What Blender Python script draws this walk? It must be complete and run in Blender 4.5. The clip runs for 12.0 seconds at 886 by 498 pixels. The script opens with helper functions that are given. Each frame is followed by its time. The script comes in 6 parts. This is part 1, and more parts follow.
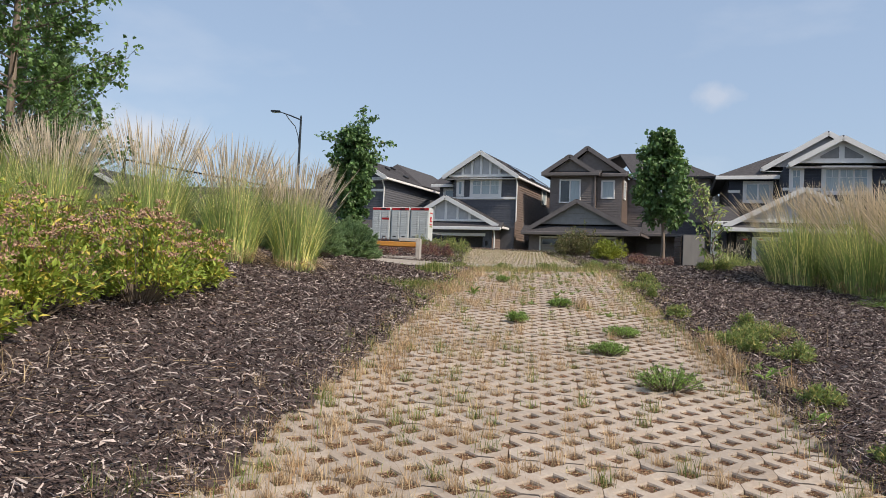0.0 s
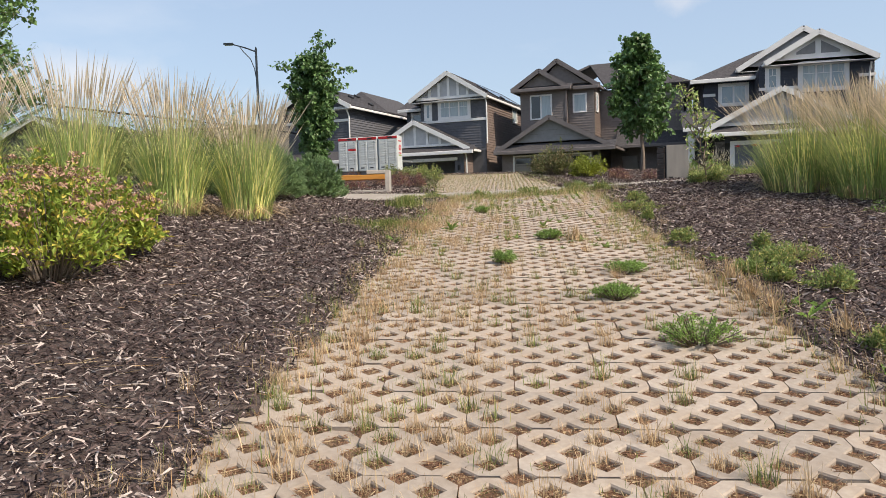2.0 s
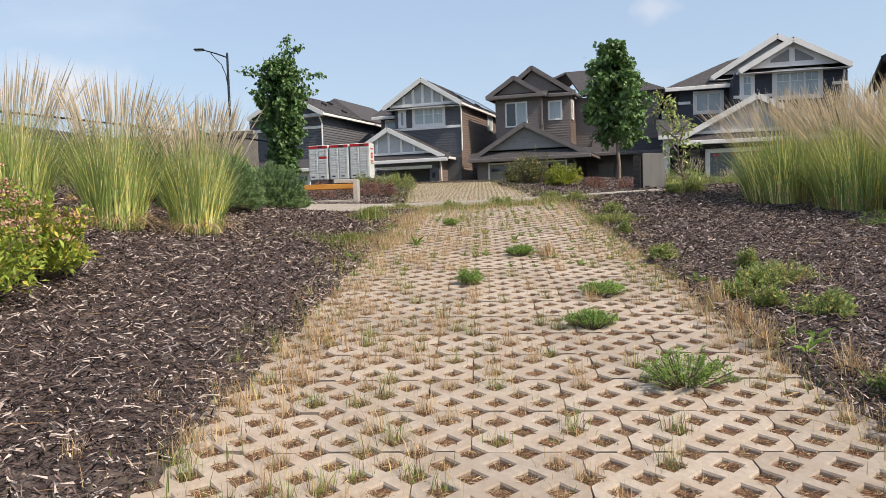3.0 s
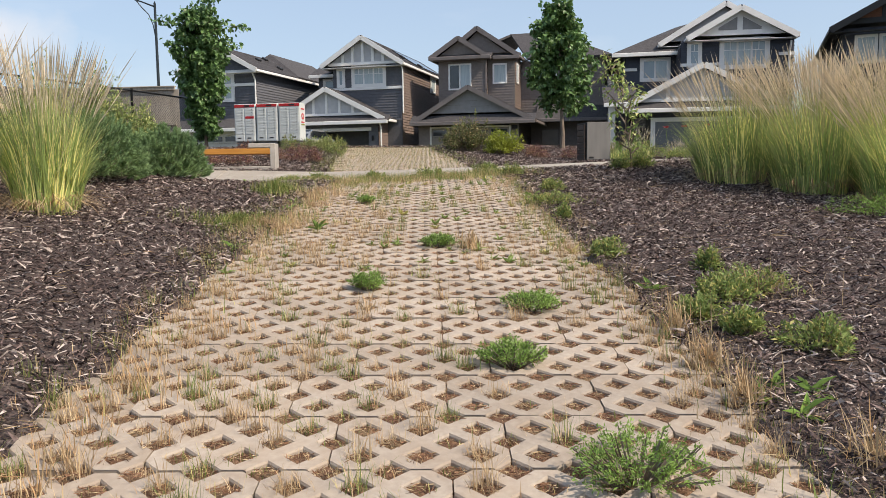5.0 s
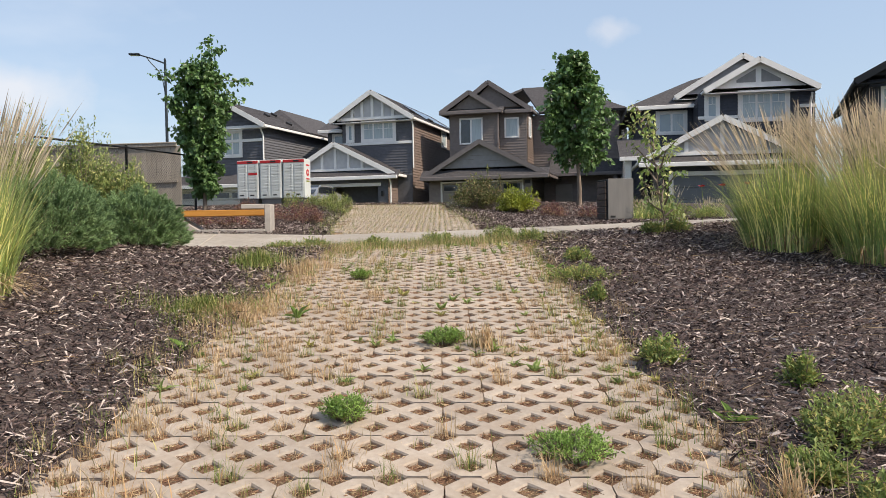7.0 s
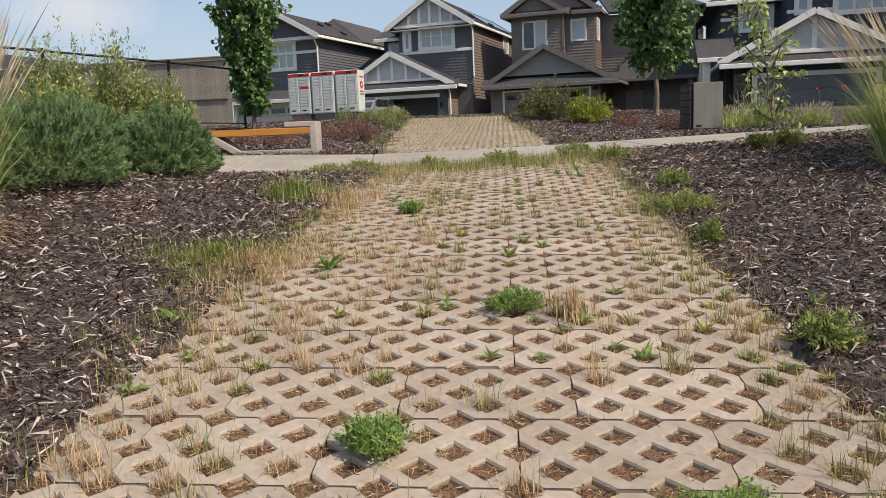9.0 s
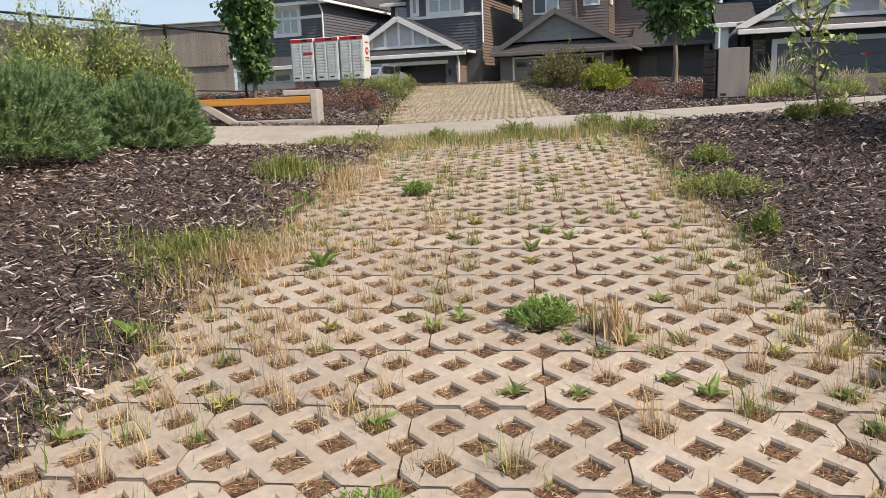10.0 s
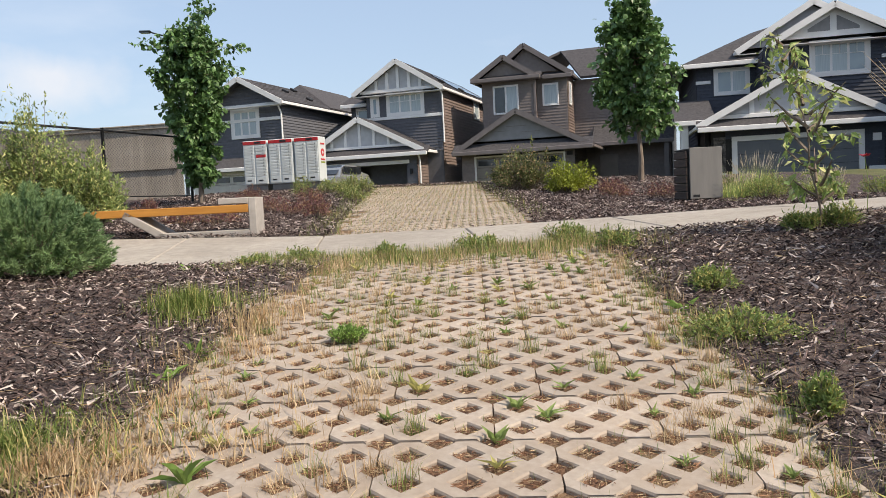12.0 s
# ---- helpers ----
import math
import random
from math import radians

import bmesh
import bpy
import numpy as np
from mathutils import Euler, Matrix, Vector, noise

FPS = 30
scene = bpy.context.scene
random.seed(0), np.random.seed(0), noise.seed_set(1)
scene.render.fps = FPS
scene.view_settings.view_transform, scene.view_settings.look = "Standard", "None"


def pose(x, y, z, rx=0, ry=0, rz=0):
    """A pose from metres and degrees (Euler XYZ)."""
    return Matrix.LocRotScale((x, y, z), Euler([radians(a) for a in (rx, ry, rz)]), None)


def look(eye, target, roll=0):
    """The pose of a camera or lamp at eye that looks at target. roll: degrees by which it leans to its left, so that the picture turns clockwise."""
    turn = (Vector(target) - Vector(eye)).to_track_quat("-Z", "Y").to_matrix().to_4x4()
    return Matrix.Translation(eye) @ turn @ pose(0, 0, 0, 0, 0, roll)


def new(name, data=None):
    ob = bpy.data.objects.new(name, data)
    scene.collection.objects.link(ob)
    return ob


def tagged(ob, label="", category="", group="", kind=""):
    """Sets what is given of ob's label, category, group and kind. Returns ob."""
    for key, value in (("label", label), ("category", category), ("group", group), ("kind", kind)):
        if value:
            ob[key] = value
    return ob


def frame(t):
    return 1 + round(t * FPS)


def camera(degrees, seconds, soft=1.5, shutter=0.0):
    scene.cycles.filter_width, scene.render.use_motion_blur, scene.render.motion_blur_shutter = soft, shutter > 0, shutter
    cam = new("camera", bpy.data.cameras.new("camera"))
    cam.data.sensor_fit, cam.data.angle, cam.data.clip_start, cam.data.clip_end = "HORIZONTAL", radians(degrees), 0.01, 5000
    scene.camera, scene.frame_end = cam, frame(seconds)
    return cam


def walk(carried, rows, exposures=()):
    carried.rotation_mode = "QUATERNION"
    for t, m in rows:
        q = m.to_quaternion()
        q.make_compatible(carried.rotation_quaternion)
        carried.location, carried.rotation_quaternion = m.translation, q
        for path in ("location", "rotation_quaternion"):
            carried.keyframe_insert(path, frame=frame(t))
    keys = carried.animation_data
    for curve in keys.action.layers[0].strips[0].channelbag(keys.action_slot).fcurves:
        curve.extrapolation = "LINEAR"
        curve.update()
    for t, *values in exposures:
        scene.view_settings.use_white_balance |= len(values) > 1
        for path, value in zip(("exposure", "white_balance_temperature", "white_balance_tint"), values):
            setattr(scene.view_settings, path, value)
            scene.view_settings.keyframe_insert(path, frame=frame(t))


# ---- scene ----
cam = camera(60.0, 12.0, soft=0.6)
PATH = [
    (0, (-0.006, 0.234, 1.304), (-0.002, 2.206, 1.634), 2.5),
    (0.5, (-0.082, 0.506, 1.396), (-0.112, 2.49, 1.646), -0.7),
    (1, (0.001, 0.772, 1.429), (-0.059, 2.769, 1.517), -0.8),
    (1.5, (0.023, 1.035, 1.515), (-0.034, 3.029, 1.654), -1.6),
    (2, (0.019, 1.286, 1.572), (0.089, 3.28, 1.709), -2.0),
    (2.5, (0.142, 1.563, 1.647), (0.254, 3.555, 1.79), -1.9),
    (3, (0.183, 1.863, 1.712), (0.313, 3.853, 1.865), -2.3),
    (3.2, (0.214, 1.962, 1.75), (0.402, 3.947, 1.899), -2.8),
    (4.8, (0.58, 3.038, 1.977), (0.845, 5.02, 2.025), -1.8),
    (5, (0.633, 3.144, 2.02), (0.902, 5.125, 2.071), -1.7),
    (5.5, (0.662, 3.474, 2.082), (0.82, 5.466, 2.171), -2.5),
    (6, (0.781, 3.778, 2.159), (1.086, 5.752, 2.261), -2.7),
    (6.5, (0.87, 4.076, 2.28), (1.246, 6.036, 2.404), -2.2),
    (7, (0.851, 4.41, 2.353), (1.092, 6.386, 2.541), -1.8),
    (7.2, (0.897, 4.516, 2.374), (1.131, 6.491, 2.585), -1.6),
    (8.8, (0.993, 5.613, 2.601), (1.096, 7.602, 2.782), -2.1),
    (9, (0.974, 5.691, 2.598), (1.046, 7.689, 2.562), -2.4),
    (9.5, (0.911, 6.03, 2.663), (0.936, 8.024, 2.519), -2.5),
    (10, (0.984, 6.361, 2.718), (1.033, 8.357, 2.6), -2.3),
    (10.5, (1.03, 6.64, 2.792), (1.116, 8.636, 2.704), -3.3),
    (11, (0.999, 6.984, 2.915), (1.114, 8.981, 2.95), -2.9),
    (11.5, (1.119, 7.299, 2.996), (1.267, 9.288, 3.148), -2.1),
    (12, (1.188, 7.583, 3.008), (1.336, 9.574, 3.133), -3.3),
]
# the plan is laid out along a base line that climbs 7.3 degrees; LEVEL sets it plumb
LEVEL = Matrix.Rotation(radians(-7.3), 4, "X")
walk(cam, [(t, LEVEL @ look(eye, target, roll)) for t, eye, target, roll in PATH],
     exposures=[(0.0, 0.2, 6950, 10), (0.5, 0.22, 7000, 10), (1.0, 0.3, 7100, 10), (1.6, 0.42, 7150, 10), (8.2, 0.42, 7150, 10), (9.0, 0.2, 7250, 10), (9.5, 0.4, 7250, 10), (12.0, 0.45, 7150, 10)])


# ---- world, sun, exposure ----
SUN_DIR = Vector((0.56, -0.40, 0.73)).normalized()
world = bpy.data.worlds.new("sky")
scene.world = world
world.use_nodes = True
wn, wl = world.node_tree.nodes, world.node_tree.links
wn.clear()
sky = wn.new("ShaderNodeTexSky")
sky.sky_type = "NISHITA"
sky.sun_disc = False
sky.sun_elevation = math.asin(SUN_DIR.z)
sky.sun_rotation = math.atan2(SUN_DIR.x, SUN_DIR.y)
sky.air_density, sky.dust_density, sky.ozone_density = 1.0, 1.6, 1.6
coord = wn.new("ShaderNodeTexCoord")
mapn = wn.new("ShaderNodeMapping")
mapn.inputs["Scale"].default_value = (1.6, 1.6, 4.2)
mapn.inputs["Location"].default_value = (0.35, 0.0, 0.25)
cl = wn.new("ShaderNodeTexNoise")
cl.inputs["Scale"].default_value, cl.inputs["Detail"].default_value, cl.inputs["Roughness"].default_value = 2.2, 7.0, 0.52
ramp = wn.new("ShaderNodeValToRGB")
ramp.color_ramp.elements[0].position, ramp.color_ramp.elements[1].position = 0.56, 0.72
mix = wn.new("ShaderNodeMixRGB")
mix.inputs[2].default_value = (8.2, 8.3, 8.8, 1)
haze = wn.new("ShaderNodeMixRGB")
haze.inputs[0].default_value = 0.42
haze.inputs[2].default_value = (4.6, 6.2, 9.0, 1)
fac = wn.new("ShaderNodeMath")
fac.operation = "MULTIPLY"
fac.inputs[1].default_value = 0.12
bg = wn.new("ShaderNodeBackground")
bg.inputs["Strength"].default_value = 0.105
out = wn.new("ShaderNodeOutputWorld")
wl.new(coord.outputs["Generated"], mapn.inputs["Vector"])
wl.new(mapn.outputs[0], cl.inputs["Vector"])
wl.new(cl.outputs[0], ramp.inputs[0])
wl.new(ramp.outputs[0], fac.inputs[0])
wl.new(sky.outputs[0], haze.inputs[1])
wl.new(haze.outputs[0], mix.inputs[1])
wl.new(fac.outputs[0], mix.inputs[0])
# one heaped cloud low over the fence side, a small one over the roofs
cloudy = mix.outputs[0]
for az, el, size, amount in ((-22.0, 9.0, 0.17, 0.5), (19.5, 13.5, 0.07, 0.3)):
    centre = (math.sin(radians(az)) * math.cos(radians(el)), math.cos(radians(az)) * math.cos(radians(el)), math.sin(radians(el)))
    away = wn.new("ShaderNodeVectorMath")
    away.operation = "SUBTRACT"
    away.inputs[1].default_value = centre
    flat = wn.new("ShaderNodeVectorMath")
    flat.operation = "MULTIPLY"
    flat.inputs[1].default_value = (1.0, 1.0, 2.2)
    far = wn.new("ShaderNodeVectorMath")
    far.operation = "LENGTH"
    puff = wn.new("ShaderNodeTexNoise")
    puff.inputs["Scale"].default_value, puff.inputs["Detail"].default_value, puff.inputs["Roughness"].default_value = 1.9 / size, 8.0, 0.55
    body = wn.new("ShaderNodeMapRange")
    body.inputs["From Min"].default_value, body.inputs["From Max"].default_value = 0.0, size
    body.inputs["To Min"].default_value, body.inputs["To Max"].default_value = 0.55, -0.5
    total = wn.new("ShaderNodeMath")
    total.operation = "ADD"
    edge = wn.new("ShaderNodeValToRGB")
    edge.color_ramp.elements[0].position, edge.color_ramp.elements[1].position = 0.52, 0.95
    thick = wn.new("ShaderNodeMath")
    thick.operation = "MULTIPLY"
    thick.inputs[1].default_value = amount
    over = wn.new("ShaderNodeMixRGB")
    over.inputs[2].default_value = (7.0, 6.9, 7.3, 1)
    wl.new(coord.outputs["Generated"], away.inputs[0])
    wl.new(away.outputs[0], flat.inputs[0])
    wl.new(flat.outputs[0], far.inputs[0])
    wl.new(far.outputs["Value"], body.inputs["Value"])
    wl.new(coord.outputs["Generated"], puff.inputs["Vector"])
    wl.new(body.outputs[0], total.inputs[0])
    wl.new(puff.outputs[0], total.inputs[1])
    wl.new(total.outputs[0], edge.inputs[0])
    wl.new(edge.outputs[0], thick.inputs[0])
    wl.new(thick.outputs[0], over.inputs[0])
    wl.new(cloudy, over.inputs[1])
    cloudy = over.outputs[0]
wl.new(cloudy, bg.inputs["Color"])
wl.new(bg.outputs[0], out.inputs[0])
sun_data = bpy.data.lights.new("sun", "SUN")
sun_data.energy, sun_data.angle, sun_data.color = 3.85, radians(0.8), (1.0, 0.91, 0.79)
sun = new("sun", sun_data)
sun.matrix_world = look(SUN_DIR * 50, (0, 0, 0))


# ---- materials ----
def mat(name, c1, c2=None, rough=0.8, scale=8.0, detail=5.0, bump=0.0, bump_scale=None, metal=0.0, island=0.0, spec=0.3,
        stretch=(1, 1, 1), stain=None, stain_scale=0.7, stain_amount=0.5, obrand=0.0, translucent=0.0, c3=None):
    """Two-scale procedural surface: grain between c1 and c2, wide stains, piece-to-piece variation, fine relief."""
    m = bpy.data.materials.new(name)
    m.use_nodes = True
    n, l = m.node_tree.nodes, m.node_tree.links
    b = n["Principled BSDF"]
    b.inputs["Roughness"].default_value, b.inputs["Metallic"].default_value = rough, metal
    b.inputs["Specular IOR Level"].default_value = spec
    c2 = c2 or tuple(min(1, c * 0.75) for c in c1)
    tc = n.new("ShaderNodeTexCoord")
    mp = n.new("ShaderNodeMapping")
    mp.inputs["Scale"].default_value = stretch
    l.new(tc.outputs["Object"], mp.inputs["Vector"])
    tex = n.new("ShaderNodeTexNoise")
    tex.inputs["Scale"].default_value, tex.inputs["Detail"].default_value = scale, detail
    l.new(mp.outputs[0], tex.inputs["Vector"])
    r = n.new("ShaderNodeValToRGB")
    r.color_ramp.elements[0].position, r.color_ramp.elements[1].position = 0.32, 0.68
    r.color_ramp.elements[0].color, r.color_ramp.elements[1].color = (*c2, 1), (*c1, 1)
    l.new(tex.outputs[0], r.inputs[0])
    colour = r.outputs[0]
    if c3:
        pick = n.new("ShaderNodeNewGeometry")
        rr = n.new("ShaderNodeValToRGB")
        rr.color_ramp.interpolation = "CONSTANT"
        rr.color_ramp.elements[0].color, rr.color_ramp.elements[1].color = (0, 0, 0, 1), (1, 1, 1, 1)
        rr.color_ramp.elements[1].position = 0.78
        l.new(pick.outputs["Random Per Island"], rr.inputs[0])
        mm = n.new("ShaderNodeMixRGB")
        l.new(rr.outputs[0], mm.inputs[0])
        l.new(colour, mm.inputs[1])
        mm.inputs[2].default_value = (*c3, 1)
        colour = mm.outputs[0]
    if stain:
        t2 = n.new("ShaderNodeTexNoise")
        t2.inputs["Scale"].default_value, t2.inputs["Detail"].default_value = stain_scale, 4
        l.new(tc.outputs["Object"], t2.inputs["Vector"])
        r2 = n.new("ShaderNodeValToRGB")
        r2.color_ramp.elements[0].position, r2.color_ramp.elements[1].position = 0.42, 0.7
        l.new(t2.outputs[0], r2.inputs[0])
        f2 = n.new("ShaderNodeMath")
        f2.operation = "MULTIPLY"
        f2.inputs[1].default_value = stain_amount
        l.new(r2.outputs[0], f2.inputs[0])
        mm = n.new("ShaderNodeMixRGB")
        l.new(f2.outputs[0], mm.inputs[0])
        l.new(colour, mm.inputs[1])
        mm.inputs[2].default_value = (*stain, 1)
        colour = mm.outputs[0]
    for amount, node, socket in ((island, "ShaderNodeNewGeometry", "Random Per Island"), (obrand, "ShaderNodeObjectInfo", "Random")):
        if amount:
            g = n.new(node)
            mr = n.new("ShaderNodeMapRange")
            mr.inputs["To Min"].default_value, mr.inputs["To Max"].default_value = 1 - amount, 1 + amount
            l.new(g.outputs[socket], mr.inputs["Value"])
            mm = n.new("ShaderNodeVectorMath")
            mm.operation = "SCALE"
            l.new(colour, mm.inputs[0])
            l.new(mr.outputs[0], mm.inputs["Scale"])
            colour = mm.outputs[0]
    l.new(colour, b.inputs["Base Color"])
    if bump:
        t3 = n.new("ShaderNodeTexNoise")
        t3.inputs["Scale"].default_value, t3.inputs["Detail"].default_value = bump_scale or scale * 4, 6
        l.new(mp.outputs[0], t3.inputs["Vector"])
        bp = n.new("ShaderNodeBump")
        bp.inputs["Strength"].default_value, bp.inputs["Distance"].default_value = bump, 0.02
        l.new(t3.outputs[0], bp.inputs["Height"])
        l.new(bp.outputs[0], b.inputs["Normal"])
    if translucent:
        tr = n.new("ShaderNodeBsdfTranslucent")
        l.new(colour, tr.inputs["Color"])
        ms = n.new("ShaderNodeMixShader")
        ms.inputs[0].default_value = translucent
        l.new(b.outputs[0], ms.inputs[1])
        l.new(tr.outputs[0], ms.inputs[2])
        l.new(ms.outputs[0], n["Material Output"].inputs[0])
    return m


M = {}
# sheet under the chips, darkened so shade in their gaps is in the colour
M["mulch"] = mat("bark_mulch", (0.085, 0.058, 0.054), (0.018, 0.011, 0.011), 0.9, 45, 8, 1.0, 70, stain=(0.169, 0.137, 0.124), stain_scale=18, stain_amount=0.7)
M["chip"] = mat("bark_chips", (0.20, 0.146, 0.135), (0.062, 0.041, 0.038), 0.9, 30, 4, 0.4, island=0.85, c3=(0.31, 0.26, 0.238))
M["soil"] = mat("dry_soil_and_litter", (0.27, 0.15, 0.092), (0.10, 0.052, 0.034), 0.95, 40, 8, 1.0, 90, stain=(0.30, 0.22, 0.13), stain_scale=9, stain_amount=0.6)
M["concrete"] = mat("paver_concrete", (0.425, 0.364, 0.308), (0.345, 0.29, 0.245), 0.95, 30, 8, 0.25, 260, obrand=0.12, stain=(0.30, 0.225, 0.165), stain_scale=4, stain_amount=0.55)
M["walkway"] = mat("walkway_concrete", (0.414, 0.370, 0.317), (0.317, 0.282, 0.246), 0.9, 9, 8, 0.25, 120, stain=(0.238, 0.207, 0.176), stain_scale=1.2, stain_amount=0.5)
M["asphalt"] = mat("asphalt", (0.062, 0.06, 0.06), (0.04, 0.04, 0.042), 0.9, 60, 6, 0.4, 200)
M["lawn"] = mat("far_lawn", (0.10, 0.115, 0.04), (0.06, 0.065, 0.025), 0.95, 3, 8, 0.4, 60, stain=(0.2, 0.16, 0.08), stain_scale=0.4)
M["white"] = mat("white_trim_paint", (0.821, 0.809, 0.798), (0.730, 0.718, 0.707), 0.5, 3, 4, 0.05, stain=(0.570, 0.559, 0.536), stain_scale=1.5, stain_amount=0.25)
M["grey_panel"] = mat("grey_gable_panel", (0.513, 0.513, 0.528), (0.435, 0.435, 0.450), 0.7, 4, 5, 0.05)
M["slate_panel"] = mat("slate_gable_panel", (0.27, 0.265, 0.27), (0.23, 0.225, 0.23), 0.7, 4, 5, 0.05)
M["dark_siding"] = mat("charcoal_siding", (0.125, 0.126, 0.142), (0.1, 0.101, 0.114), 0.6, 6, 4, 0.1, island=0.06)
# lit copy of the siding for right-hand walls: warm sunlight mixed into the colour
M["sunlit_siding"] = mat("sunlit_siding", (0.205, 0.155, 0.135), (0.168, 0.126, 0.11), 0.6, 6, 4, 0.1, island=0.05)
M["taupe_siding"] = mat("taupe_siding", (0.215, 0.184, 0.172), (0.18, 0.153, 0.143), 0.6, 6, 4, 0.1, island=0.05)
M["navy_siding"] = mat("blue_black_siding", (0.06, 0.066, 0.088), (0.048, 0.053, 0.07), 0.6, 6, 4, 0.1, island=0.06)
M["taupe_trim"] = mat("taupe_trim_paint", (0.190, 0.167, 0.163), (0.161, 0.140, 0.138), 0.55, 3, 4, 0.05)
M["black_trim"] = mat("black_trim_paint", (0.024, 0.024, 0.027), (0.018, 0.018, 0.02), 0.5, 3, 4)
M["cedar"] = mat("cedar_panel", (0.24, 0.105, 0.06), (0.15, 0.06, 0.035), 0.6, 6, 5, 0.1, stretch=(1, 1, 8))
M["shingle"] = mat("asphalt_shingle", (0.085, 0.080, 0.085), (0.050, 0.047, 0.051), 0.9, 9, 6, 0.5, 60, island=0.18)
M["garage_taupe"] = mat("taupe_garage_door", (0.25, 0.225, 0.205), (0.22, 0.20, 0.18), 0.55, 2, 3)
M["garage_grey"] = mat("grey_garage_door", (0.15, 0.162, 0.178), (0.135, 0.145, 0.16), 0.5, 2, 3)
M["garage_white"] = mat("pale_garage_door", (0.55, 0.53, 0.50), (0.5, 0.48, 0.46), 0.5, 2, 3)
M["stone"] = mat("ledge_stone", (0.17, 0.155, 0.145), (0.07, 0.062, 0.058), 0.85, 7, 6, 0.8, 30, island=0.35)
M["glass"] = mat("window_glass", (0.30, 0.37, 0.41), (0.22, 0.28, 0.32), 0.06, 0.9, 2, 0, spec=0.9)
M["glass_dark"] = mat("dark_window_glass", (0.03, 0.035, 0.042), (0.015, 0.018, 0.022), 0.05, 1.2, 2, 0, spec=0.9)
M["curtain"] = mat("curtained_glass", (0.42, 0.48, 0.50), (0.30, 0.36, 0.39), 0.12, 4, 2, 0, spec=0.8, stretch=(6, 6, 0.3))
# near-black wall colour: the shade inside the open garage is painted in
M["dark_room"] = mat("unlit_garage_interior", (0.05, 0.047, 0.045), (0.03, 0.028, 0.027), 0.9, 2, 3)
M["solar"] = mat("solar_panel", (0.012, 0.016, 0.03), (0.008, 0.01, 0.02), 0.08, 2, 2, spec=0.9)


# ---- geometry helpers ----
class Geo:
    """Collects vertices and faces for one mesh."""

    def __init__(self):
        self.v, self.f = [], []

    def face(self, pts):
        i = len(self.v)
        self.v.extend(tuple(p) for p in pts)
        self.f.append(tuple(range(i, i + len(pts))))

    def box(self, x0, x1, y0, y1, z0, z1, bev=0.0, m=None):
        """A box; with bev its edges are chamfered."""
        i = len(self.v)
        if bev <= 0:
            pts = [(x, y, z) for z in (z0, z1) for y in (y0, y1) for x in (x0, x1)]
            fs = [(0, 2, 3, 1), (4, 5, 7, 6), (0, 1, 5, 4), (2, 6, 7, 3), (0, 4, 6, 2), (1, 3, 7, 5)]
        else:
            pts, fs, idx = [], [], {}
            for sx in (0, 1):
                for sy in (0, 1):
                    for sz in (0, 1):
                        cx, cy, cz = (x0, x1)[sx], (y0, y1)[sy], (z0, z1)[sz]
                        ix, iy, iz = cx + bev * (1 - 2 * sx), cy + bev * (1 - 2 * sy), cz + bev * (1 - 2 * sz)
                        for ax, p in (("x", (cx, iy, iz)), ("y", (ix, cy, iz)), ("z", (ix, iy, cz))):
                            idx[sx, sy, sz, ax] = len(pts)
                            pts.append(p)
                        fs.append((len(pts) - 3, len(pts) - 2, len(pts) - 1))
            for s in (0, 1):
                fs.append(tuple(idx[s, b, c, "x"] for b, c in ((0, 0), (1, 0), (1, 1), (0, 1))))
                fs.append(tuple(idx[b, s, c, "y"] for b, c in ((0, 0), (1, 0), (1, 1), (0, 1))))
                fs.append(tuple(idx[b, c, s, "z"] for b, c in ((0, 0), (1, 0), (1, 1), (0, 1))))
            for a in (0, 1):
                for b in (0, 1):
                    fs.append((idx[0, a, b, "y"], idx[1, a, b, "y"], idx[1, a, b, "z"], idx[0, a, b, "z"]))
                    fs.append((idx[a, 0, b, "x"], idx[a, 1, b, "x"], idx[a, 1, b, "z"], idx[a, 0, b, "z"]))
                    fs.append((idx[a, b, 0, "x"], idx[a, b, 1, "x"], idx[a, b, 1, "y"], idx[a, b, 0, "y"]))
        if m is not None:
            pts = [tuple(m @ Vector(p)) for p in pts]
        self.v.extend(pts)
        self.f.extend(tuple(k + i for k in f) for f in fs)
        return self

    def beam(self, a, b, w, h, bev=0.0):
        """A bar from a to b, w wide and h deep."""
        a, b = Vector(a), Vector(b)
        d = b - a
        m = Matrix.Translation(a) @ d.to_track_quat("X", "Z").to_matrix().to_4x4()
        return self.box(0, d.length, -w / 2, w / 2, -h / 2, h / 2, bev, m)

    def tube(self, pts, radii, sides=8, cap=True):
        """A tapered tube along pts."""
        pts = [Vector(p) for p in pts]
        start = len(self.v)
        for k, p in enumerate(pts):
            d = (pts[min(k + 1, len(pts) - 1)] - pts[max(k - 1, 0)]).normalized()
            u = d.cross(Vector((0.31, 0.95, 0.05))).normalized()
            w = d.cross(u)
            for s in range(sides):
                a = 2 * math.pi * s / sides
                self.v.append(tuple(p + (u * math.cos(a) + w * math.sin(a)) * radii[k]))
        for k in range(len(pts) - 1):
            for s in range(sides):
                i, j = start + k * sides + s, start + k * sides + (s + 1) % sides
                self.f.append((i, j, j + sides, i + sides))
        if cap:
            self.f.append(tuple(range(start + sides - 1, start - 1, -1)))
            e = start + (len(pts) - 1) * sides
            self.f.append(tuple(range(e, e + sides)))
        return self

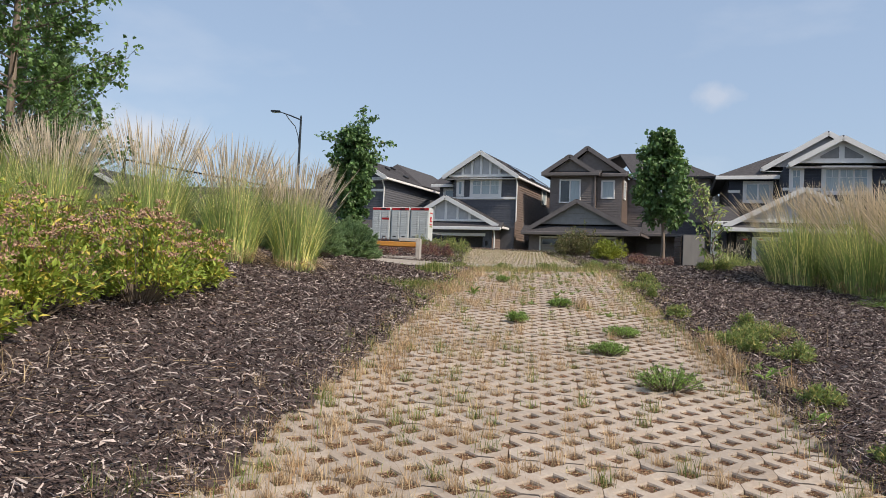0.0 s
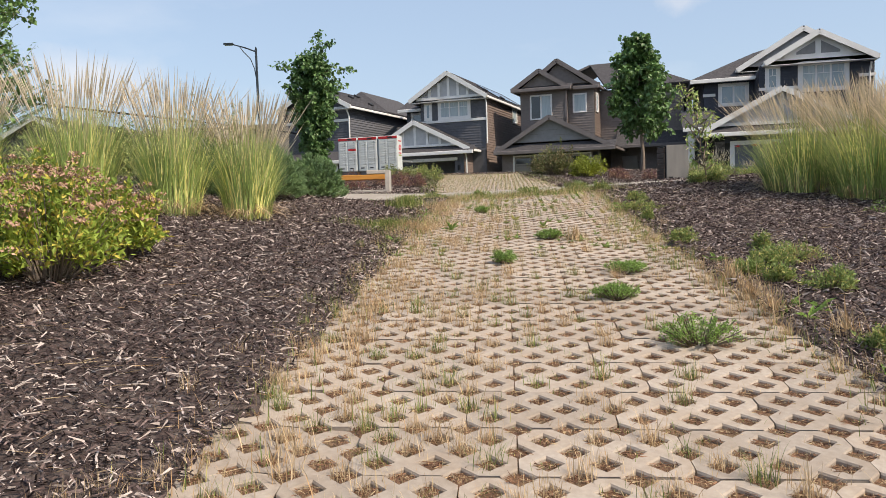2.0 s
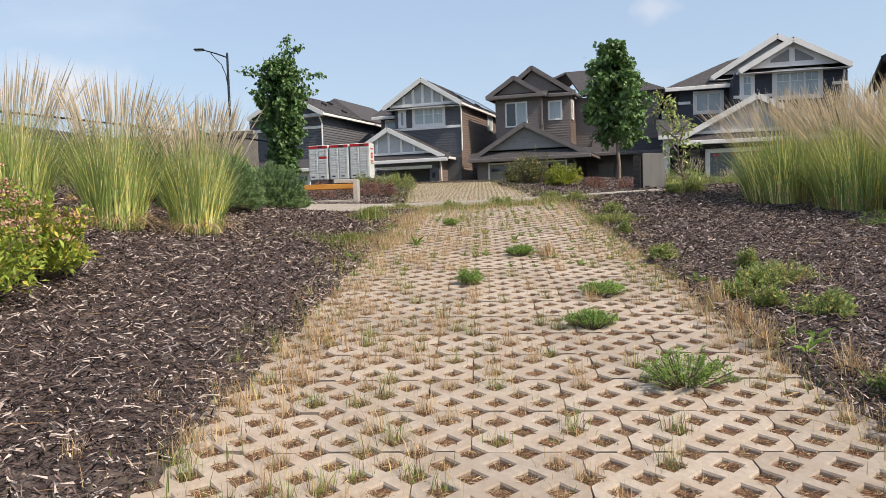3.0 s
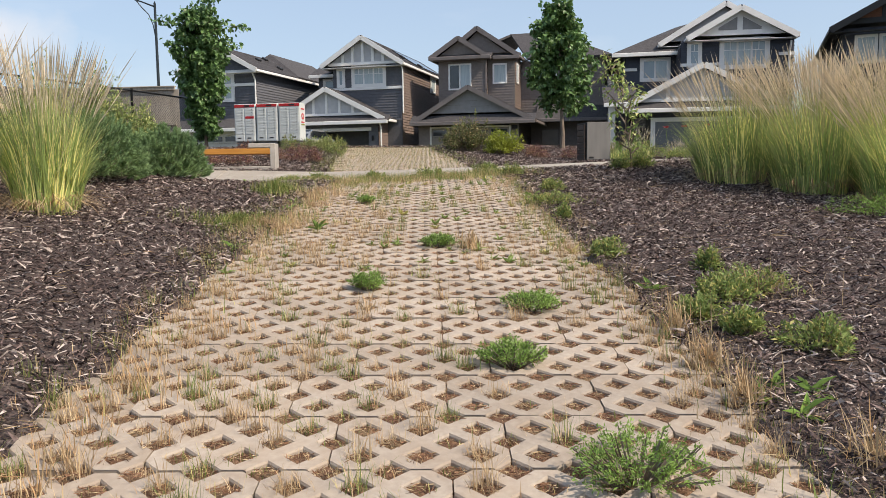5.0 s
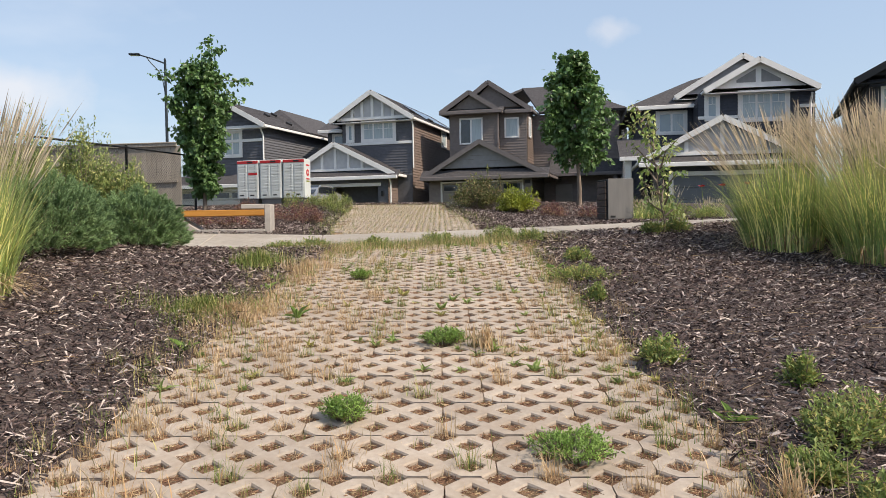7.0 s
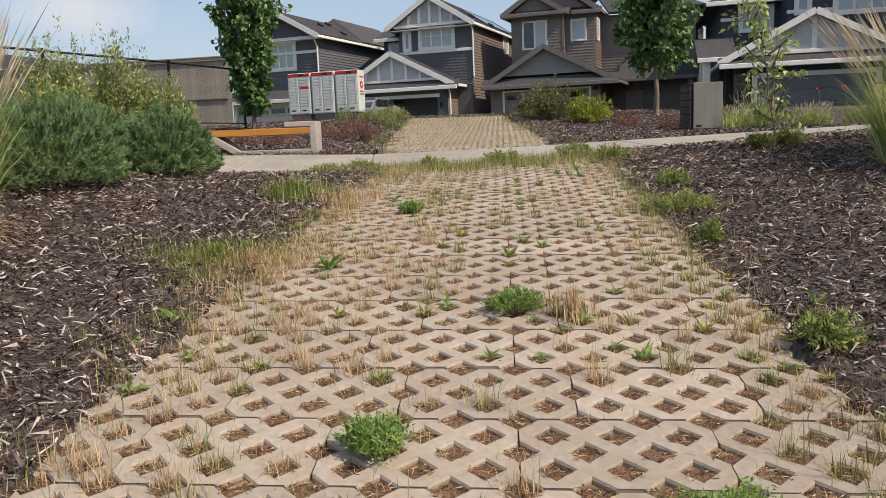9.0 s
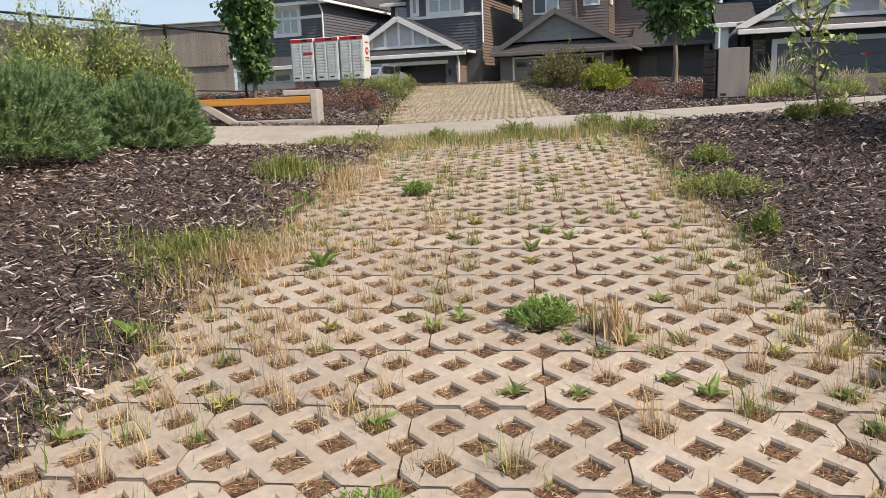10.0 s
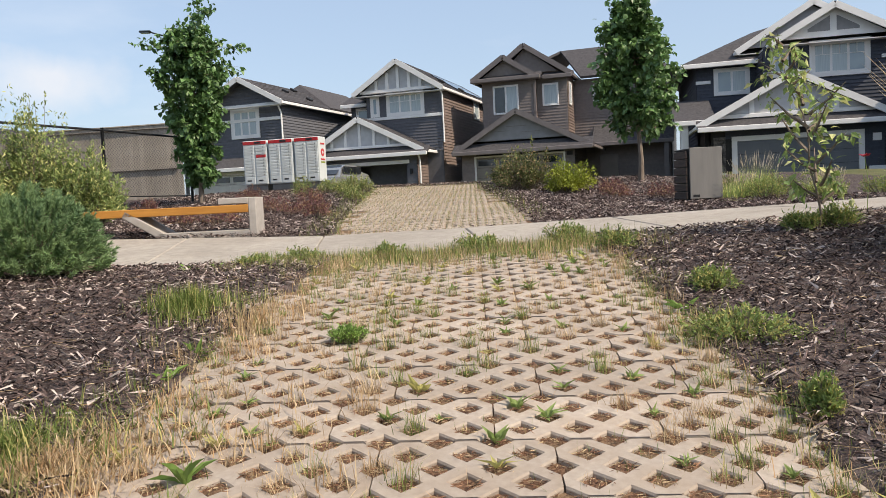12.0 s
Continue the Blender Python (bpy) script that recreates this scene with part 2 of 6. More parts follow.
    def slab(self, poly, thick):
        """A flat polygon given thickness along its normal, downwards."""
        p = [Vector(q) for q in poly]
        n = (p[1] - p[0]).cross(p[2] - p[0]).normalized()
        if n.z < 0:
            p.reverse()
            n = -n
        low = [q - n * thick for q in p]
        self.face(p)
        self.face(low[::-1])
        for k in range(len(p)):
            j = (k + 1) % len(p)
            self.face((p[k], low[k], low[j], p[j]))
        return self

    def mesh(self, name, material, smooth=False):
        me = bpy.data.meshes.new(name)
        me.from_pydata(self.v, [], self.f)
        me.materials.append(material)
        if smooth:
            me.polygons.foreach_set("use_smooth", [True] * len(me.polygons))
        me.update()
        return me


def plumb(m):
    """A plan pose moved to its true place, kept upright."""
    m = m.copy()
    m.translation = LEVEL @ m.translation
    return m


def lay(ob):
    """Tilts a sheet or strewn mesh of the plan to its true lie."""
    ob.matrix_basis = LEVEL
    return ob


def thing(name, label, category, m=None, group="", kind="", level=True):
    ob = new(name)
    ob.empty_display_size = 0.2
    if m is not None:
        ob.matrix_basis = plumb(m) if level else m
    elif level:
        ob.matrix_basis = LEVEL
    return tagged(ob, label, category, group, kind)


def part(name, geo, material, parent=None, label="", smooth=False):
    ob = new(name, geo if isinstance(geo, bpy.types.Mesh) else geo.mesh(name, material, smooth))
    if parent is not None:
        ob.parent = parent
    return tagged(ob, label) if label else ob


def sm(a, b, x):
    t = min(1, max(0, (x - a) / (b - a)))
    return t * t * (3 - 2 * t)


# ---- the lie of the land: a slope up to a walkway, a bed above it, a street behind the crest ----
SKEW = 0.176
S_NEAR, S_FAR = 15.6, 17.6


def terrain(x, y):
    s = y + SKEW * x
    if s < 12:
        z = 0.24 * s - 0.07
    elif s < S_NEAR:
        z = 2.81 + 0.24 * (s - 12) - 0.0173 * (s - 12) ** 2
    elif s < S_FAR:
        z = 3.45 + 0.19 * (s - S_NEAR)
    elif s < 29.5:
        z = 3.83 + 0.205 * (s - S_FAR)
    elif s < 36:
        z = 6.268 - 0.45 * sm(29.5, 32, s)
    else:
        z = 5.818 + 0.2 * (min(s, 48) - 36) + 0.128 * max(0, s - 48)
    z -= 0.24 * SKEW * max(-8, min(x, 14)) * (1 - sm(12, 16, s))
    z += 0.03 * max(0, min(x, 12) - 1.5) * sm(13, 15.5, s) * (1 - sm(15.6, 18.5, s))
    z += 0.05 * max(0, 0.8 - max(x, -6)) * sm(15.6, 17.6, s) * (1 - sm(18, 22, s))
    if s > S_FAR:
        z -= 0.035 * max(-3, min(x, 20)) * sm(18, 29, s) * (1 - sm(33, 37, s))
    z -= 0.17 * sm(3.6, 5.8, x) * sm(17.7, 20.3, s) * (1 - sm(22.5, 27, s))
    if s < 16.5:
        z += 0.13 * max(0, min(-0.6 - x, 9)) * (1 - sm(13, 16.5, s))
    if s < 0:
        z = -0.07 + 0.15 * max(s, -25) + 0.128 * min(0, s + 25)
    return z


def left_edge(y):
    return -0.95 + 0.138 * (y - 3.5)


def right_edge(y):
    return 2.12 + 0.105 * (y - 4.4)


def paved(x, y, grow=0.0):
    s = y + SKEW * x
    if s < S_NEAR:
        return left_edge(y) - grow < x < right_edge(y) + grow and y > -2.5
    return S_FAR - grow < s < 29.0 and left2(y) - grow < x < right2(y) + grow


def left2(y):
    return 0.42 + 0.045 * (y - 18)


def right2(y):
    return 3.05 + 0.06 * (y - 16)


# ---- ground ----
def build_ground():
    xs = [-900, -300, -120, -60, -40, -30, -22, -16, -12] + list(np.arange(-9, 9.01, 0.15)) + [10, 12, 14, 17, 20, 25, 32, 45, 70, 150, 400, 900]
    ys = [-900, -300, -100, -40, -15, -8, -5] + list(np.arange(-3, 33, 0.15)) + [33.5, 34, 35, 36, 38, 40, 43, 48, 55, 70, 100, 200, 500, 1400]
    v = []
    for y in ys:
        for x in xs:
            z = terrain(x, y)
            if paved(x, y, -0.04):
                z -= 0.11
            elif abs(x) < 9.1 and -3 < y < 33:
                z += 0.025 if y + SKEW * x < S_NEAR - 0.3 else 0.0
                z += 0.02 * noise.noise((x * 1.3, y * 1.3, 0)) + 0.008 * noise.noise((x * 6, y * 6, 3))
                if S_NEAR - 0.1 < y + SKEW * x < S_FAR + 0.1:
                    z -= 0.12
            v.append((x, y, z))
    w = len(xs)
    f = [(j * w + i, j * w + i + 1, (j + 1) * w + i + 1, (j + 1) * w + i) for j in range(len(ys) - 1) for i in range(w - 1)]
    me = bpy.data.meshes.new("ground")
    me.from_pydata(v, [], f)
    me.materials.append(M["mulch"])
    me.materials.append(M["lawn"])
    for p in me.polygons:
        c = p.center
        if c.y + SKEW * c.x > 30.5 or abs(c.x) > 11 or c.y < -4:
            p.material_index = 1
        p.use_smooth = True
    tagged(lay(new("ground", me)), "sloping garden bed covered in dark shredded bark mulch", "ground", kind="structure")


def sheet(name, s0, s1, x0, x1, step, lift, material, label, category, inside=None, thick=0.0):
    """A strip that follows the land between two lines parallel to the walkway."""
    g = Geo()
    nx, ns = max(1, int((x1 - x0) / step)), max(1, int((s1 - s0) / step))
    for j in range(ns):
        for i in range(nx):
            q = []
            for di, dj in ((0, 0), (1, 0), (1, 1), (0, 1)):
                x = x0 + (x1 - x0) * (i + di) / nx
                y = s0 + (s1 - s0) * (j + dj) / ns - SKEW * x
                q.append((x, y, terrain(x, y) + lift))
            if inside is None or inside(q[0][0], q[0][1]):
                g.face(q)
    return tagged(lay(new(name, g.mesh(name, material, True))), label, category, kind="structure")


build_ground()
sheet("paving_bed", -2.8, 15.55, -2, 4.2, 0.12, -0.017, M["soil"], "bare brown soil and litter under open pavers", "soil", lambda x, y: paved(x, y, 0.06))
sheet("paving_bed", 17.6, 28.9, -0.5, 4.6, 0.2, -0.013, M["soil"], "bare brown soil under the upper pavers", "soil", lambda x, y: paved(x, y, 0.05))
sheet("road", 30.6, 36.2, -60, 60, 1.5, 0.03, M["asphalt"], "grey asphalt street behind the crest", "road")


def build_walkway():
    """Concrete walkway in cast slabs with tooled joints."""
    root = thing("pavement", "pale concrete walkway crossing the slope", "pavement", kind="structure")
    x = -14.0
    while x < 16:
        w = 1.8
        g = Geo()
        c = []
        for xx, s in ((x + 0.006, S_NEAR), (x + w - 0.006, S_NEAR), (x + w - 0.006, S_FAR), (x + 0.006, S_FAR)):
            y = s - SKEW * xx
            c.append(Vector((xx, y, 0)))
        tops = [Vector((p.x, p.y, terrain(p.x, p.y + (0.01 if k < 2 else -0.01)) + 0.035)) for k, p in enumerate(c)]
        mid = sum(tops, Vector()) / 4
        inner = [p + (mid - p).normalized() * 0.018 for p in tops]
        g.face(inner)
        for k in range(4):
            j = (k + 1) % 4
            a, b = tops[k] - Vector((0, 0, 0.012)), tops[j] - Vector((0, 0, 0.012))
            g.face((inner[k], a, b, inner[j]))
            g.face((a, a - Vector((0, 0, 0.14)), b - Vector((0, 0, 0.14)), b))
        part("slab", g, M["walkway"], root)
        x += w


build_walkway()


# ---- houses ----
def lap_wall(g, poly, origin, u, n, lap=0.155, proud=0.032):
    """Lap siding over a convex wall outline: poly in (along, up) on the plane through origin along u, facing n."""
    origin, u, n = Vector(origin), Vector(u), Vector(n)
    zs = [p[1] for p in poly]
    z, top = min(zs), max(zs)

    def span(h):
        xs = []
        for k in range(len(poly)):
            (xa, za), (xb, zb) = poly[k], poly[(k + 1) % len(poly)]
            if min(za, zb) <= h <= max(za, zb):
                if abs(za - zb) < 1e-6:
                    xs += [xa, xb]
                else:
                    xs.append(xa + (xb - xa) * (h - za) / (zb - za))
        return (min(xs), max(xs)) if xs else None

    def at(x, h, out):
        return origin + u * x + n * out + Vector((0, 0, h))
    while z < top - 0.01:
        z1 = min(z + lap, top)
        a, b = span(z + 1e-4), span(z1 - 1e-4)
        if a and b:
            g.face((at(a[0], z, proud), at(a[1], z, proud), at(b[1], z1, 0), at(b[0], z1, 0)))
            g.face((at(a[0], z, 0), at(a[1], z, 0), at(a[1], z, proud), at(a[0], z, proud)))
        z = z1
    return g


X, Y = Vector((1, 0, 0)), Vector((0, 1, 0))


def front(g, x0, x1, y, z0, z1, peak=None, lap=0.155):
    poly = [(x0, z0), (x1, z0), (x1, z1)] + ([peak] if peak else []) + [(x0, z1)]
    return lap_wall(g, poly, (0, y, 0), X, -Y, lap)


def side(g, x, y0, y1, z0, z1, right=True, lap=0.155):
    return lap_wall(g, [(y0, z0), (y1, z0), (y1, z1), (y0, z1)], (x, 0, 0), Y, X if right else -X, lap)


def gable_roof(house, x0, x1, y0, y1, eave, peak_z, trim, over=0.0, px=None, label=""):
    """Shingled roof with its ridge running back, rake boards in front and gutters along the eaves."""
    px = (x0 + x1) / 2 if px is None else px
    roof = part("roof", Geo().slab([(x0, y0, eave), (px, y0, peak_z), (px, y1, peak_z), (x0, y1, eave)], 0.14)
                .slab([(px, y0, peak_z), (x1, y0, eave), (x1, y1, eave), (px, y1, peak_z)], 0.14), M["shingle"], house, label)
    for xe in (x0, x1):
        part("rake_board", Geo().beam((xe, y0 - 0.02, eave - 0.12), (px, y0 - 0.02, peak_z - 0.12), 0.06, 0.26), trim, roof)
    for xe, sgn in ((x0, -1), (x1, 1)):
        part("gutter", Geo().box(xe - 0.06, xe + 0.06, y0, y1, eave - 0.2, eave - 0.05, 0.02), trim, roof)
    part("soffit", Geo().box(x0 + 0.02, x1 - 0.02, y0 + 0.03, y0 + 0.45, eave - 0.22, eave - 0.19), trim, roof)
    # staggered shingle courses
    g = Geo()
    for xe in (x0, x1):
        run = Vector((px - xe, 0, peak_z - eave))
        count = int(run.length / 0.28)
        up = Vector((-run.z, 0, run.x)).normalized()
        if up.z < 0:
            up = -up
        for k in range(count):
            a, b = Vector((xe, 0, eave)) + run * (k / count), Vector((xe, 0, eave)) + run * ((k + 1) / count)
            yy = y0 + 0.03 - random.random() * 0.9
            while yy < y1:
                ya, yb = max(yy, y0 + 0.02), min(yy + 0.95, y1)
                if yb > ya:
                    lift = up * (0.014 + 0.006 * random.random())
                    g.face((a + Y * ya + lift, a + Y * yb + lift, b + Y * yb + up * 0.004, b + Y * ya + up * 0.004))
                yy += 0.96
    ob = part("shingles", g, M["shingle"], roof)
    tagged(ob, kind="stuff")
    return roof


def shed(house, pts, trim=None, label=""):
    roof = part("roof", Geo().slab(pts, 0.14), M["shingle"], house, label)
    if trim:
        a, b = Vector(pts[0]), Vector(pts[1])
        part("gutter", Geo().beam(a + Vector((0, -0.02, -0.1)), b + Vector((0, -0.02, -0.1)), 0.1, 0.2, 0.02), trim, roof)
    return roof


def window(house, x0, x1, y, z0, z1, panes, trim, glass, right_side=False, wide=0.10, grille=False):
    """A framed window set 6 cm proud of its wall, each light with its own pane."""
    root_m = pose(x0, y, z0) if not right_side else pose(y, x0, z0, 0, 0, 90)
    w, h = x1 - x0, z1 - z0
    g = Geo()
    for a in ((-wide, w + wide, -wide, 0), (-wide, w + wide, h, h + wide), (-wide, 0, 0, h), (w, w + wide, 0, h)):
        g.box(a[0], a[1], -0.07, 0.0, a[2], a[3], 0.008)
    win = part("window", g, trim, house)
    win.matrix_basis = root_m
    for k in range(panes):
        a, b = w * k / panes, w * (k + 1) / panes
        s = Geo()
        for c in ((a, a + 0.045, 0, h), (b - 0.045, b, 0, h), (a + 0.045, b - 0.045, 0, 0.045), (a + 0.045, b - 0.045, h - 0.045, h)):
            s.box(c[0], c[1], -0.055, -0.01, c[2], c[3])
        if grille:
            s.box(a + (b - a) / 2 - 0.012, a + (b - a) / 2 + 0.012, -0.05, -0.032, h * 0.62, h - 0.045)
            s.box(a + 0.045, b - 0.045, -0.05, -0.032, h * 0.62, h * 0.62 + 0.024)
        part("sash", s, M["white"], win)
        part("pane", Geo().box(a + 0.04, b - 0.04, -0.035, -0.03, 0.04, h - 0.04), glass[k % len(glass)], win)
    return win


def garage_door(house, x0, x1, y, z1, material, trim, lights=0, trim_w=0.16):
    g = Geo()
    for a in ((x0 - trim_w, x0, 0, z1), (x1, x1 + trim_w, 0, z1), (x0 - trim_w, x1 + trim_w, z1, z1 + trim_w)):
        g.box(a[0], a[1], y - 0.06, y + 0.02, a[2], a[3], 0.008)
    door = part("garage_door", g, trim, house, "sectional garage door in a painted casing")
    rows, cols = 4, 4
    for r in range(rows):
        p = Geo().box(x0, x1, y + 0.01, y + 0.05, z1 * r / rows + 0.006, z1 * (r + 1) / rows - 0.006, 0.006)
        for c in range(cols):
            a, b = x0 + (x1 - x0) * c / cols + 0.1, x0 + (x1 - x0) * (c + 1) / cols - 0.1
            if not (lights and r == rows - 1):
                p.box(a, b, y - 0.005, y + 0.012, z1 * r / rows + 0.09, z1 * (r + 1) / rows - 0.09, 0.008)
        panel = part("panel", p, material, door)
        if lights and r == rows - 1:
            for c in range(cols):
                a, b = x0 + (x1 - x0) * c / cols + 0.1, x0 + (x1 - x0) * (c + 1) / cols - 0.1
                part("pane", Geo().box(a, b, y - 0.004, y + 0.008, z1 * r / rows + 0.11, z1 * (r + 1) / rows - 0.11), M["glass_dark"], panel)


def downspout(house, x, y, z0, z1, trim):
    part("downspout", Geo().tube([(x, y - 0.35, z1), (x, y - 0.3, z1 - 0.12), (x, y - 0.08, z1 - 0.42), (x, y - 0.06, z0)], [0.045] * 4, 6), trim, house)


def tri(x0, x1, y, z0, px, pz):
    g = Geo()
    for yy in (y, y + 0.05):
        g.face([(x0, yy, z0), (x1, yy, z0), (px, yy, pz)])
    return g


def wall_lamp(house, x, y, z):
    part("wall_lamp", Geo().box(x - 0.06, x + 0.06, y - 0.14, y - 0.025, z, z + 0.3, 0.02), M["black_trim"], house)


def stones(house, x0, x1, y, z0, z1):
    g = Geo()
    z = z0
    while z < z1 - 0.03:
        h = min(random.uniform(0.09, 0.15), z1 - z)
        x = x0
        while x < x1 - 0.02:
            w = min(random.uniform(0.16, 0.36), x1 - x)
            g.box(x + 0.006, x + w - 0.006, y - 0.05 - 0.03 * random.random(), y, z + 0.006, z + h - 0.006, 0.008)
            x += w
        z += h
    tagged(part("stone_facing", g, M["stone"], house), kind="stuff")


def shell(house, x0, x1, y0, y1, z1, material):
    """The solid core behind the siding."""
    part("core", Geo().box(x0 + 0.02, x1 - 0.02, y0 + 0.02, y1 - 0.02, -1.5, z1), material, house)


def sided(house, name, material, *walls):
    for w in walls:
        part(name, (front if w[0] == "f" else side)(Geo(), *w[1:]), material, house)


def vents(house, spots):
    for x, y, z, slope in spots:
        part("roof_vent", Geo().box(-0.16, 0.16, -0.16, 0.16, 0, 0.14, 0.03), M["black_trim"], house).matrix_basis = pose(x, y, z, 0, slope, 0)


def house_white_gable():
    h = thing("house", "two-storey charcoal house with white trim and an open garage", "house", pose(2.94, 45.15, 7.65, 0, 0, -23) @ Matrix.Diagonal((1, 1, 0.95, 1)))
    W = M["white"]
    # garage block, open at the front
    part("garage_wall", Geo().box(-5.3, -5.12, 0, 6, -1.5, 2.75).box(-0.18, -0.02, 0, 6, -1.5, 2.75).box(-5.1, -0.2, 5.8, 6, -1.5, 2.75)
         .box(-5.12, -4.75, 0, 0.18, -1.5, 2.75).box(-0.55, -0.18, 0, 0.18, -1.5, 2.75).box(-4.75, -0.55, 0.0, 0.18, 2.15, 2.75), M["dark_room"], h)
    sided(h, "garage_siding", M["dark_siding"], ("f", -5.3, -4.75, -0.002, -1.5, 2.7), ("f", -0.55, 0, -0.002, 0.75, 2.7), ("f", -4.75, -0.55, -0.002, 2.3, 2.7))
    # side walls towards the sun take the warmer, lit siding colour
    sided(h, "garage_side_siding", M["sunlit_siding"], ("s", 0, 0, 6.2, -1.5, 2.75))
    stones(h, -0.55, 0.0, -0.002, -1.4, 0.62)
    part("band", Geo().box(-0.6, 0.04, -0.1, 0, 0.62, 0.78, 0.01), W, h)
    part("door_casing", Geo().box(-4.9, -0.4, -0.07, 0, 2.13, 2.32, 0.01), W, h, "white casing of the open garage")
    part("garage_slab", Geo().box(-5.1, -0.2, 0.18, 5.8, -0.12, 0.0), M["walkway"], h)
    for k in range(3):
        part("raised_door_panel", Geo().box(-4.7, -0.6, 0.5 + k * 0.55, 1.03 + k * 0.55, 2.2, 2.25, 0.01), M["garage_white"], h)
    wall_lamp(h, -0.3, 0, 1.55)
    gable_roof(h, -5.95, 0.5, -0.45, 4.5, 2.85, 4.67, W, px=-2.92, label="dark shingled garage roof with white rakes")
    part("gable_panel", tri(-5.3, -0.3, -0.2, 3.12, -2.92, 4.5), M["grey_panel"], h)
    for x in (-4.47, -3.7, -2.92, -2.15, -1.37):
        part("batten", Geo().box(x - 0.07, x + 0.07, -0.27, -0.205, 3.12, 4.46 - abs(x + 2.92) * 0.56, 0.006), W, h)
    part("gable_band", Geo().box(-5.4, -0.1, -0.28, -0.2, 3.02, 3.16, 0.01), W, h)
    shed(h, [(-5.95, -0.62, 2.68), (0.75, -0.62, 2.68), (0.75, -0.2, 3.0), (-5.95, -0.2, 3.0)], W)
    downspout(h, 0.18, 0, 0.1, 2.7, W)
    # upper storey
    shell(h, -3.2, 0.9, 1.52, 12, 6.1, M["dark_siding"])
    shell(h, -4.6, -3.2, 2.62, 12, 5.7, M["dark_siding"])
    sided(h, "front_siding", M["dark_siding"], ("f", -3.2, 0.9, 1.5, 2.8, 6.2), ("f", -4.6, -3.2, 2.6, 2.8, 5.8))
    sided(h, "side_siding", M["sunlit_siding"], ("s", 0.9, 1.5, 12, -1.5, 6.2))
    sided(h, "step_siding", M["dark_siding"], ("s", -3.2, 1.5, 2.6, 2.8, 6.0, False))
    gable_roof(h, -3.75, 1.15, 1.0, 12.3, 6.12, 7.75, W, px=-1.3, label="dark shingled main roof with white rakes")
    part("gable_panel", tri(-3.3, 0.75, 1.28, 6.2, -1.3, 7.56), M["grey_panel"], h)
    for x in (-2.5, -1.9, -1.3, -0.7, -0.1):
        part("batten", Geo().box(x - 0.08, x + 0.08, 1.2, 1.275, 6.2, 7.5 - abs(x + 1.3) * 0.66, 0.006), W, h)
    part("gable_band", Geo().box(-3.4, 0.95, 1.18, 1.5, 6.06, 6.22, 0.01), W, h)
    part("band", Geo().box(-3.2, 1.0, 1.42, 1.5, 4.62, 4.78, 0.01), W, h)
    window(h, -1.93, -0.16, 1.5, 4.93, 5.9, 3, W, [M["curtain"]], wide=0.15, grille=True)
    window(h, -2.85, -2.6, 1.5, 4.93, 5.82, 1, W, [M["glass"]], wide=0.13)
    window(h, -4.2, -3.6, 2.6, 4.6, 5.4, 1, W, [M["glass"]], wide=0.12)
    shed(h, [(-5.0, 2.1, 5.72), (-3.2, 2.1, 5.72), (-3.2, 5.0, 7.0), (-5.0, 5.0, 7.0)], W)
    shed(h, [(-5.0, 5.0, 5.9), (-3.2, 5.0, 7.0), (-3.2, 12, 7.0), (-5.0, 12, 5.9)])
    downspout(h, 0.98, 1.5, 3.2, 6.1, W)
    window(h, 7.2, 8.1, 0.925, 5.0, 5.9, 1, W, [M["curtain"]], right_side=True)
    rack = part("solar_panels", Geo(), M["black_trim"], h)
    for k in range(5):
        m = Matrix.Translation((0.15, 4.2 + k * 1.05, 6.82)) @ pose(0, 0, 0, 0, 33.6, 0)
        p = part("solar_panel", Geo().box(-0.85, 0.85, 0, 1.0, 0, 0.04, 0.01), M["solar"], rack)
        p.matrix_basis = m
    vents(h, [(0.4, 3.0, 6.62, 34), (0.8, 5.2, 6.35, 34), (-1.7, 2.6, 4.1, 0)])
    return h


